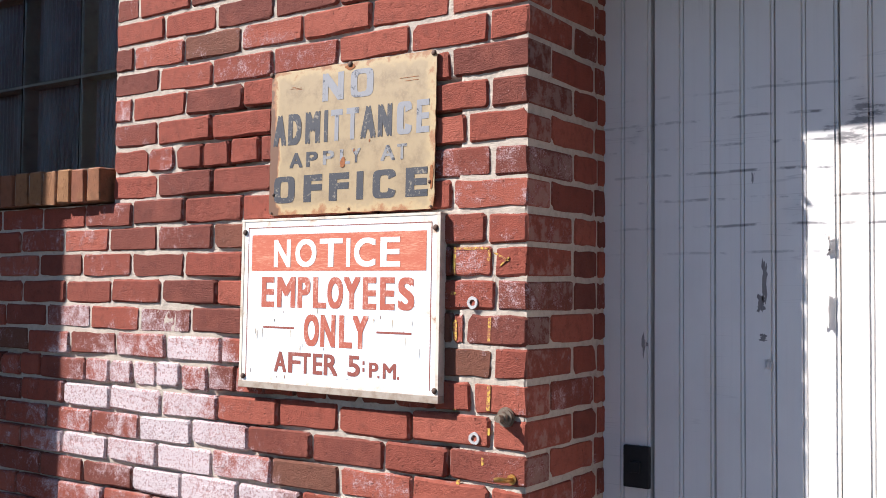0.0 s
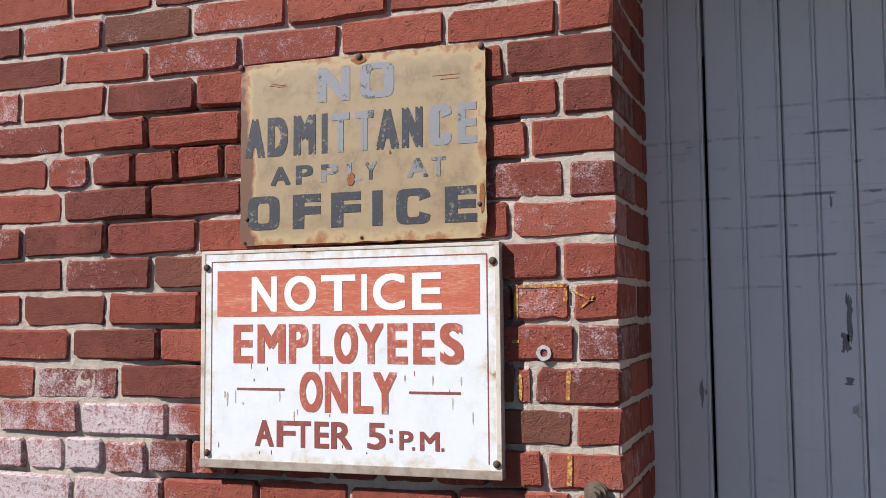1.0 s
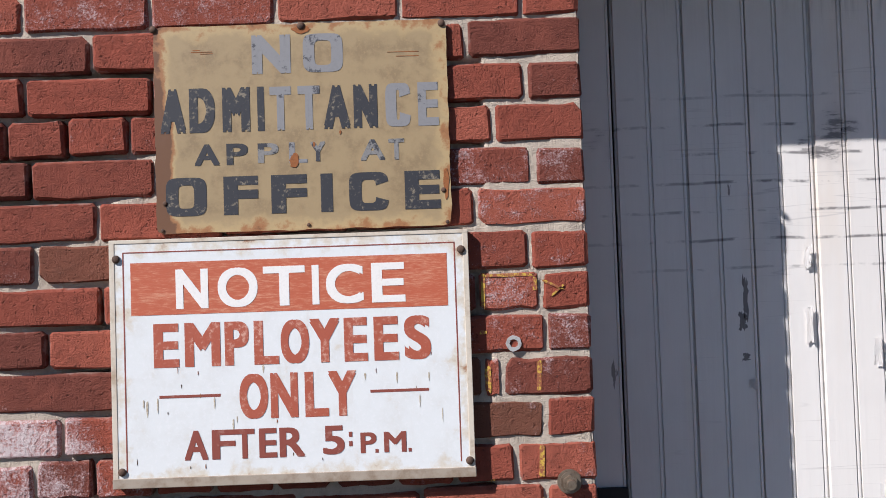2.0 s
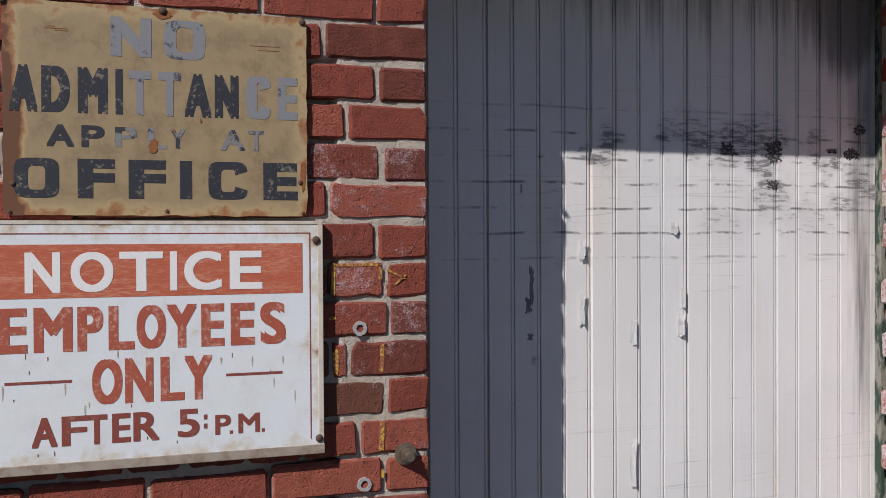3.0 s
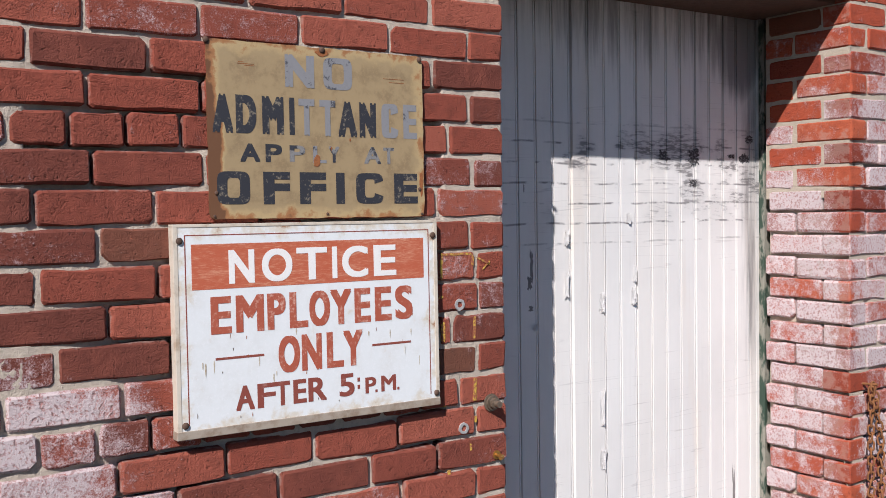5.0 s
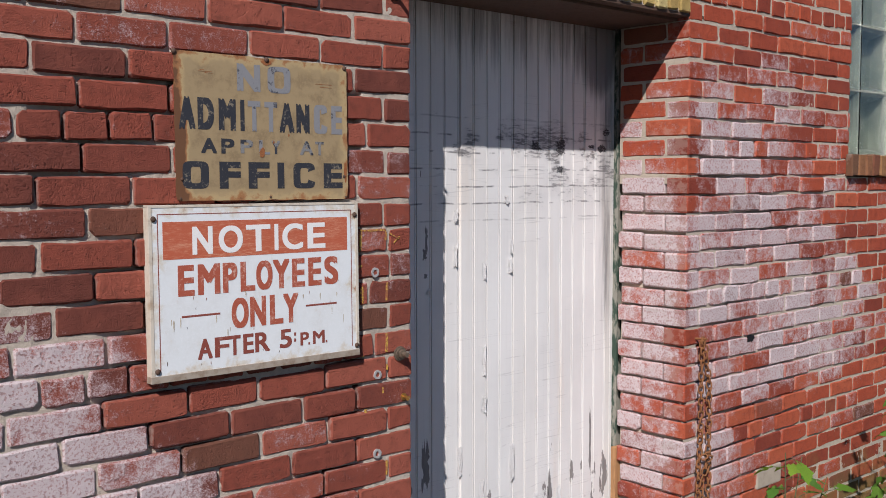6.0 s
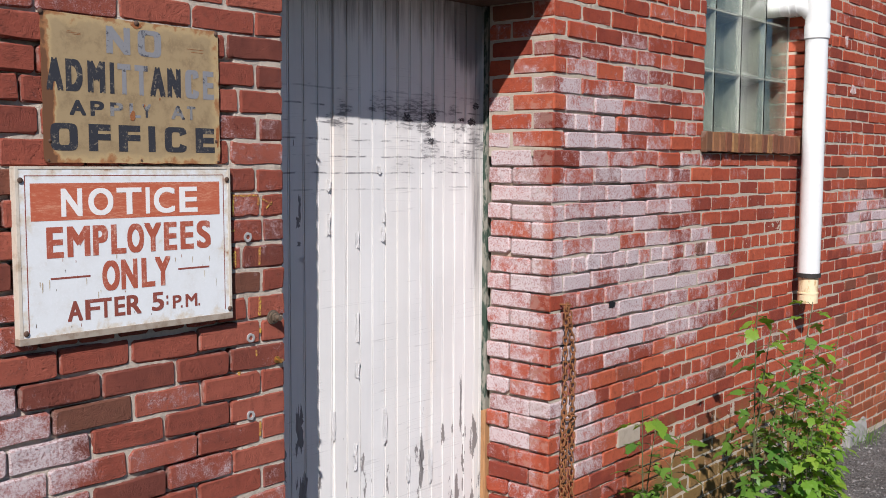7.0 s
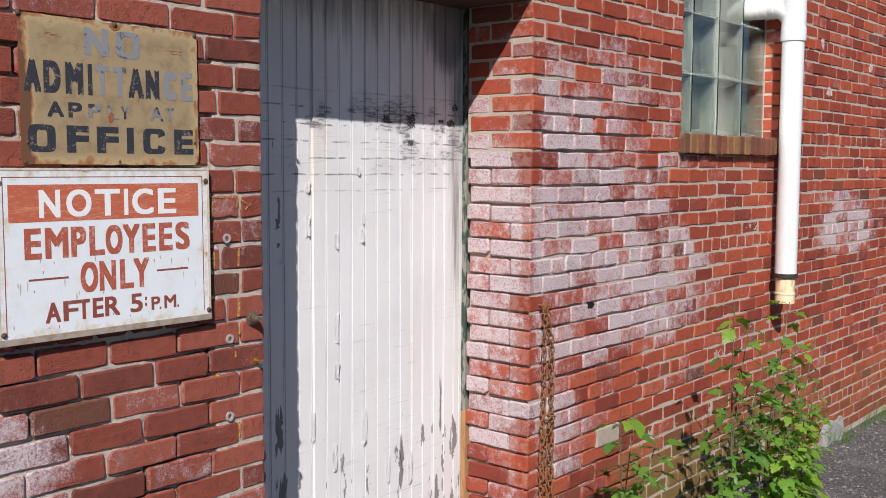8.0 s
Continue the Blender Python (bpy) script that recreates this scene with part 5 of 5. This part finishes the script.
# yellow marks chalked round some bricks
marks = thing("paint_marks", (0, 0, 0), "rough yellow paint marks round a few bricks", "paint marks")
for x, z, w, h, a in ((-0.130, 1.645, 0.075, 0.005, 0), (-0.171, 1.620, 0.006, 0.055, 2), (-0.088, 1.630, 0.006, 0.022, 0), (-0.060, 1.628, 0.034, 0.004, 25), (-0.052, 1.618, 0.026, 0.003, -40),
                      (-0.086, 1.484, 0.007, 0.048, 3), (-0.168, 1.480, 0.010, 0.040, 0), (-0.173, 1.555, 0.012, 0.006, 0), (-0.087, 1.348, 0.008, 0.050, 2), (-0.167, 1.345, 0.007, 0.050, 0),
                      (-0.100, 1.222, 0.005, 0.016, 0), (-0.158, 1.172, 0.009, 0.016, 10), (-0.086, 1.282, 0.005, 0.014, 0), (-0.089, 1.014, 0.006, 0.04, 0)):
    bm = bmesh.new()
    n = 16
    pts = [bm.verts.new((w / 2 * max(-1, min(1, 1.3 * math.cos(t))) * (1 + 0.35 * noise.noise((math.cos(t) * 3 + x * 60, math.sin(t) * 3, z * 40))), -0.0018, h / 2 * max(-1, min(1, 1.3 * math.sin(t))) * (1 + 0.35 * noise.noise((math.sin(t) * 3, z * 60, math.cos(t) * 3))))) for t in [2 * math.pi * j / n for j in range(n)]]
    bm.faces.new(pts)
    g = bmesh.ops.extrude_face_region(bm, geom=bm.faces[:])
    bmesh.ops.translate(bm, vec=(0, 0.0025, 0), verts=[q for q in g["geom"] if isinstance(q, bmesh.types.BMVert)])
    bmesh.ops.recalc_face_normals(bm, faces=bm.faces)
    ob = part("stroke", bm, M_YELLOW, marks)
    ob.location, ob.rotation_euler = (x, 0, z), (0, radians(a), 0)

# ---------- downpipe ----------
PX, PY = 3.515, -0.095
pipe = thing("drain_pipe", (PX, PY, 1.0), "white plastic drain pipe with a tee and a yellowed tail", "pipe")


def turned(prof, seg=32):
    """A body of revolution round z from (radius, height) pairs."""
    bm = bmesh.new()
    rows = [[bm.verts.new((r * math.cos(2 * math.pi * j / seg), r * math.sin(2 * math.pi * j / seg), z)) for j in range(seg)] for r, z in prof]
    for p, q in zip(rows, rows[1:]):
        for j in range(seg):
            bm.faces.new((p[j], p[(j + 1) % seg], q[(j + 1) % seg], q[j]))
    bm.faces.new(rows[0][::-1])
    bm.faces.new(rows[-1])
    bmesh.ops.recalc_face_normals(bm, faces=bm.faces)
    return bm


smooth(part("pipe_body", turned([(0.057, 0.150), (0.057, 1.45)]), M_PVC, pipe))
smooth(part("coupling", turned([(0.057, 1.385), (0.064, 1.388), (0.065, 1.40), (0.065, 1.452), (0.063, 1.46)]), M_PVC, pipe))
smooth(part("riser", turned([(0.062, 1.46), (0.062, 1.70), (0.064, 1.70), (0.064, 1.75), (0.057, 1.752), (0.057, 2.35)]), M_PVC, pipe))
bm = bmesh.new()
arc = [(0, 0.0, 1.50)] + [(0, 0.085 * (1 - math.cos(t)) + 0.02, 1.50 + 0.07 * math.sin(t)) for t in [radians(a) for a in (30, 50, 70, 90)]] + [(0, 0.19, 1.572), (0, 0.30, 1.572)]
bent_tube(bm, arc, [0.055] * len(arc), 28)
elbow = smooth(part("elbow", bm, M_PVC, pipe))
bm = bmesh.new()
for y in (0.105, 0.145):
    ring(bm, (0, y, 1.572), (0, 1, 0), 0.061, 0.050, 0.018, 28)
smooth(part("elbow_socket", bm, M_PVC, elbow))
smooth(part("clamp", turned([(0.057, 0.138), (0.063, 0.140), (0.063, 0.160), (0.057, 0.162)]), M_RUBBER, pipe, "black rubber clamp"))
smooth(part("tail", turned([(0.046, 0.0), (0.052, 0.002), (0.052, 0.048), (0.055, 0.050), (0.055, 0.058), (0.051, 0.060), (0.051, 0.139)]), M_PVC_OLD, pipe, "yellowed translucent tail piece"))

# ---------- chain ----------
chain = thing("hanging_chain", (1.335, -0.012, 1.205), "rusty iron chain looped over a nail", "chain")
bm = bmesh.new()
tube(bm, (0.0, 0.03, 0.0), (0.0, -0.035, 0.004), 0.004, 8)
part("nail", bm, M_RUST, chain)
bm = bmesh.new()
link_pts = []
L2, W2, R = 0.0150, 0.0086, 0.0032
for k in range(16):
    t = 2 * math.pi * k / 16
    link_pts.append(Vector((W2 * math.cos(t), 0, W2 * math.sin(t) + (L2 - W2 if math.sin(t) > 0.01 else -(L2 - W2) if math.sin(t) < -0.01 else 0))))
rings = []
for k, c in enumerate(link_pts):
    d = (link_pts[(k + 1) % 16] - link_pts[k - 1]).normalized()
    u = Vector((0, 1, 0))
    w = d.cross(u)
    rings.append([bm.verts.new(c + R * (math.cos(a) * u + math.sin(a) * w)) for a in [j * math.pi / 3 for j in range(6)]])
for k in range(16):
    p, q = rings[k], rings[(k + 1) % 16]
    for j in range(6):
        bm.faces.new((p[j], p[(j + 1) % 6], q[(j + 1) % 6], q[j]))
bmesh.ops.recalc_face_normals(bm, faces=bm.faces)
link = smooth(part("link", bm, M_RUST, chain), 80)
link.location = (0, -0.02, -0.004)
random.seed(23)


def strand(pts):
    """Links along a line of points, each a quarter turn from the last."""
    n = 0
    for a, b in zip(pts, pts[1:]):
        a, b = Vector(a), Vector(b)
        steps = max(1, round((b - a).length / 0.0240))
        for s in range(steps):
            ob = new("link", link.data)
            ob.parent = chain
            q = (b - a).to_track_quat("Z", "Y").to_matrix().to_4x4()
            ob.matrix_basis = Matrix.Translation(a.lerp(b, (s + 0.5) / steps)) @ q @ pose(random.gauss(0, 0.0008), random.gauss(0, 0.0008), 0, random.gauss(0, 6), random.gauss(0, 6), (n % 2) * 90 + 45 + random.gauss(0, 12))
            n += 1


strand([(0, -0.018, -0.006), (0.004, -0.012, -0.10), (0.003, -0.012, -0.40), (-0.010, -0.014, -0.46), (-0.008, -0.012, -0.86)])
strand([(0.003, -0.022, 0.0), (0.028, -0.014, -0.07), (0.054, -0.012, -0.16), (0.056, -0.012, -0.42), (0.060, -0.013, -0.88)])
strand([(-0.012, -0.026, -0.43), (0.016, -0.03, -0.415), (0.054, -0.024, -0.43), (0.028, -0.024, -0.445), (0.012, -0.014, -0.52), (0.018, -0.013, -0.84)])

# cement patch and foundation lump on the east wall
bm = bmesh.new()
vs = box(bm, (1.765, -0.004, 0.562), (1.945, 0.03, 0.640), 0.006)
tagged(part("cement_patch", bm, M_CEMENT), "tan cement patch filling a missing brick", "patch")
bm = bmesh.new()
box(bm, (4.40, -0.04, -0.08), (4.74, 0.03, 0.13), 0.03)
bmesh.ops.subdivide_edges(bm, edges=bm.edges[:], cuts=4, use_grid_fill=True)
for v in bm.verts:
    v.co += Vector((0.02, 0.015, 0.03)) * noise.noise(v.co * 7) + Vector((0.01, 0.01, 0.02)) * noise.noise(v.co * 30)
tagged(part("footing", bm, M_CONCRETE), "rough pale concrete footing at the foot of the wall", "footing", kind="structure")


# lime thrown on the far brickwork, and a blot where a brick has broken out
def blot(w, h, seed):
    """A thin ragged patch lying on the wall."""
    bm = bmesh.new()
    m = 30
    vs = [bm.verts.new((w / 2 * math.cos(t) * (1 + 0.8 * noise.noise((math.cos(t) * 2, math.sin(t) * 2, seed))), 0.0, h / 2 * math.sin(t) * (1 + 0.8 * noise.noise((math.cos(t) * 3, math.sin(t) * 3, seed + 7))))) for t in [2 * math.pi * k / m for k in range(m)]]
    bm.faces.new(vs)
    g = bmesh.ops.extrude_face_region(bm, geom=bm.faces[:])
    bmesh.ops.translate(bm, vec=(0, 0.004, 0), verts=[v for v in g["geom"] if isinstance(v, bmesh.types.BMVert)])
    bmesh.ops.recalc_face_normals(bm, faces=bm.faces)
    return bm


for x, z, w, h in ((4.347, 2.175, 0.15, 0.085), (5.087, 2.374, 0.11, 0.095), (4.208, 2.449, 0.08, 0.10), (5.09, 1.72, 0.12, 0.05)):
    ob = part("lime_splash", blot(w * 0.6, h * 0.6, x * 3), M_LIME)
    ob.location = (x, -0.0045, z)
    tagged(ob, "white lime splash dried on the red brick", "lime splash", "lime splashes")
# flat black blot on the wall stands in for the hole's shade
ob = part("wall_hole", blot(0.05, 0.026, 5.0), M_BLACK)
ob.location = (1.700, -0.0035, 1.168)
tagged(ob, "flat black blot painting the shade of a hole in the brick wall", "hole")


# ---------- plants ----------
def leaf_mesh(seed, lobes, material):
    """A broad toothed leaf with lobes, folded along its midrib and curling at the tip."""
    rng = random.Random(seed)
    bm = bmesh.new()
    out = []
    n = 30
    for k in range(n):
        t = -math.pi / 2 + 2 * math.pi * (k + 0.5) / n
        r = 0.42 + 0.12 * math.sin(t) + (0.20 * lobes * math.cos(5 * (t - math.pi / 2)) if lobes else 0) + (0.05 if k % 2 else -0.03) + rng.uniform(-0.02, 0.02)
        x, y = r * math.cos(t) * 0.88, 0.45 + r * math.sin(t) * (1.35 if math.sin(t) > 0.6 else 1.1)
        out.append((x, y))
    mid = [bm.verts.new((0, y, -0.10 * y * y)) for y in (0.02, 0.3, 0.6, 0.9)]
    vs = [bm.verts.new((x, y, 0.22 * abs(x) - 0.16 * y * y + rng.uniform(-0.03, 0.03) - 0.25 * x * x)) for x, y in out]
    for k in range(n):
        a, b = vs[k], vs[(k + 1) % n]
        near = min(mid, key=lambda m: (m.co.y - (a.co.y + b.co.y) / 2) ** 2)
        bm.faces.new((a, b, near))
    for p, q in zip(mid, mid[1:]):
        for s in (0, 1):
            side = [v for v in vs if (v.co.x > 0) == bool(s)]
            tip = min(side, key=lambda v: abs(v.co.y - (p.co.y + q.co.y) / 2))
            try:
                bm.faces.new((p, q, tip))
            except ValueError:
                pass
    bmesh.ops.recalc_face_normals(bm, faces=bm.faces)
    me = bpy.data.meshes.new("leaf")
    bm.to_mesh(me)
    bm.free()
    me.materials.append(material)
    me.shade_smooth()
    return me


LEAVES = [leaf_mesh(s, 0.9 if s % 3 else 0.25, M_LEAF) for s in range(6)]
YOUNG = [leaf_mesh(s + 20, 0.85 if s % 2 else 0.35, M_LEAF_YOUNG) for s in range(5)]


def plant(where, stalks, label, seed):
    """Stalks (lean x, lean y, height, leaves, leaf size, young) rising from one root."""
    random.seed(seed)
    p = thing("weed", where, label, "plant")
    for lx, ly, h, count, size, young in stalks:
        bx, by = random.uniform(-0.05, 0.05), random.uniform(-0.03, 0.03)
        pts = []
        for k in range(7):
            f = k / 6
            pts.append(Vector((bx + lx * f ** 1.3 + 0.02 * math.sin(5 * f + lx * 9), by + ly * f ** 1.3 + 0.015 * math.sin(4 * f + ly * 20), -0.03 + (h + 0.03) * f)))
        bm = bmesh.new()
        bent_tube(bm, pts, [0.0036 * (1 - 0.7 * k / 6) + 0.0008 for k in range(7)], 6)
        part("stem", bm, M_STEM, p)
        turn0 = random.uniform(0, 360)
        for k in range(count):
            f = 0.12 + 0.88 * (k + random.random() * 0.6) / count
            s = min(5.999, f * 6)
            at = pts[int(s)].lerp(pts[min(6, int(s) + 1)], s - int(s))
            yaw = turn0 + k * 137.5 + random.uniform(-25, 25)
            reach = size * random.uniform(0.35, 0.8)
            droop = random.uniform(-35, 5)
            sz = size * random.uniform(0.6, 1.2) * (1.0 - 0.35 * f)
            out = Vector((-math.sin(radians(yaw)), math.cos(radians(yaw)), 0.25))
            foot = at + out * reach
            if where[1] + foot.y > -0.02:
                foot.y = -0.02 - where[1] - random.random() * 0.02
                yaw += 180
                if where[1] + at.y > -0.02:
                    continue
            ob = new("leaf", random.choice(YOUNG if (young or f > 0.9) else LEAVES))
            ob.parent = p
            ob.matrix_basis = Matrix.Translation(foot) @ pose(0, 0, 0, droop, random.uniform(-25, 25), yaw) @ Matrix.Diagonal((sz, sz, sz, 1))
            bm = bmesh.new()
            bent_tube(bm, [at, at.lerp(foot, 0.5) + Vector((0, 0, 0.008)), foot], [0.0016, 0.0013, 0.001], 4)
            part("leaf_stalk", bm, M_STEM, p)
    return p


plant((1.46, -0.32, 0.0), [(-0.05, 0.0, 0.86, 22, 0.100, False), (0.08, 0.0, 0.80, 22, 0.100, False), (0.20, 0.0, 0.70, 20, 0.095, False)], "young lobed-leaf weed growing at the foot of the wall", 31)
plant((2.16, -0.43, 0.0), [(-0.05, 0.0, 1.19, 24, 0.095, False), (0.16, 0.02, 1.08, 28, 0.095, False), (0.06, -0.03, 0.80, 14, 0.098, False), (0.24, 0.0, 0.88, 24, 0.09, False)], "tall mulberry-like weed standing off the brick wall", 32)
plant((2.53, -0.42, 0.0), [(0.22, 0.02, 1.11, 30, 0.085, False), (0.06, 0.0, 0.95, 30, 0.090, False), (-0.10, -0.03, 0.82, 24, 0.092, False), (0.30, 0.0, 0.88, 28, 0.085, False)], "tall mulberry-like weed before the drain pipe", 33)
plant((2.98, -0.38, 0.0), [(0.24, 0.02, 0.92, 24, 0.066, False), (0.06, 0.02, 0.76, 24, 0.070, False), (0.30, 0.02, 0.64, 22, 0.066, True)], "slender weed with small yellowing leaves", 34)
plant((2.58, -0.48, 0.0), [(a * 0.042, -0.015 * abs(a), 0.66 - 0.035 * abs(a), 30, 0.068, True) for a in (-4, -2.5, -1, 0.5, 2, 3.5)], "dense low bush of bright young leaves", 35)
plant((2.92, -0.44, 0.0), [(a * 0.05, -0.02 * abs(a), 0.64 - 0.03 * abs(a), 30, 0.066, True) for a in (-4, -2.5, -1, 0.5, 2, 3.5)], "dense low bush of bright young leaves", 36)

# ---------- loose stuff on the ground ----------
random.seed(41)
verts, faces = [], []
for k in range(16000):
    x, y = random.uniform(1.4, 8.0), -abs(random.gauss(0, 0.9)) - 0.03
    r = 0.0022 + 0.0016 * min(8.0, random.expovariate(0.62))
    base = len(verts)
    z = 0.012 * noise.noise((x * 1.3, y * 1.3, 2.0)) + 0.02 * noise.noise((x * 0.4, y * 0.4, 5.0))
    for dx, dy, dz in ((1, 0, 0), (0, 1, 0), (-1, 0, 0), (0, -1, 0), (0, 0, 0.7), (0, 0, -0.5)):
        s = random.uniform(0.7, 1.3) * r
        verts.append((x + dx * s, y + dy * s, z + dz * s + 0.002))
    for a, b in ((0, 1), (1, 2), (2, 3), (3, 0)):
        faces.append((base + a, base + b, base + 4))
        faces.append((base + b, base + a, base + 5))
me = bpy.data.meshes.new("gravel")
me.from_pydata(verts, [], faces)
me.materials.append(M_STONE)
tagged(new("gravel", me), "loose grey grit and pebbles on the asphalt", "gravel", kind="stuff")

verts, faces = [], []
for k in range(420):
    x = random.choice((random.gauss(5.35, 0.22), random.gauss(5.9, 0.15), random.gauss(4.6, 0.12), random.gauss(2.2, 0.2)))
    y = -0.02 - abs(random.gauss(0, 0.05))
    h, a, w = random.uniform(0.04, 0.16), random.uniform(0, 2 * math.pi), random.uniform(0.001, 0.0022)
    lean = random.uniform(0.2, 0.8) * h
    dx, dy = math.cos(a), -abs(math.sin(a))
    base = len(verts)
    for f in (0, 0.5, 1):
        cx, cy, cz = x + dx * lean * f * f, y + dy * lean * f * f, h * f - 0.012
        ww = w * (1 - 0.85 * f)
        verts += [(cx - dy * ww, cy + dx * ww, cz), (cx + dy * ww, cy - dx * ww, cz)]
    faces += [(base, base + 1, base + 3, base + 2), (base + 2, base + 3, base + 5, base + 4)]
me = bpy.data.meshes.new("grass")
me.from_pydata(verts, [], faces)
me.materials.append(M_LEAF)
tagged(new("grass", me), "thin grass tufts along the foot of the wall", "grass", kind="stuff")

# ---------- the remaining bricks of each wall, joined ----------
for wall, rest, items in REST.values():
    verts, faces, start = [], [], 0
    cache = {}
    for me, m in items:
        if me.name not in cache:
            cache[me.name] = ([v.co.copy() for v in me.vertices], [tuple(p.vertices) for p in me.polygons])
        vs, fs = cache[me.name]
        verts += [tuple(m @ v) for v in vs]
        faces += [tuple(i + start for i in f) for f in fs]
        start += len(vs)
    me = bpy.data.meshes.new("further_bricks")
    me.from_pydata(verts, [], faces)
    me.materials.append(rest)
    ob = new("further_bricks", me)
    ob.parent = wall
    tagged(ob, "further courses of the same brickwork", kind="stuff")
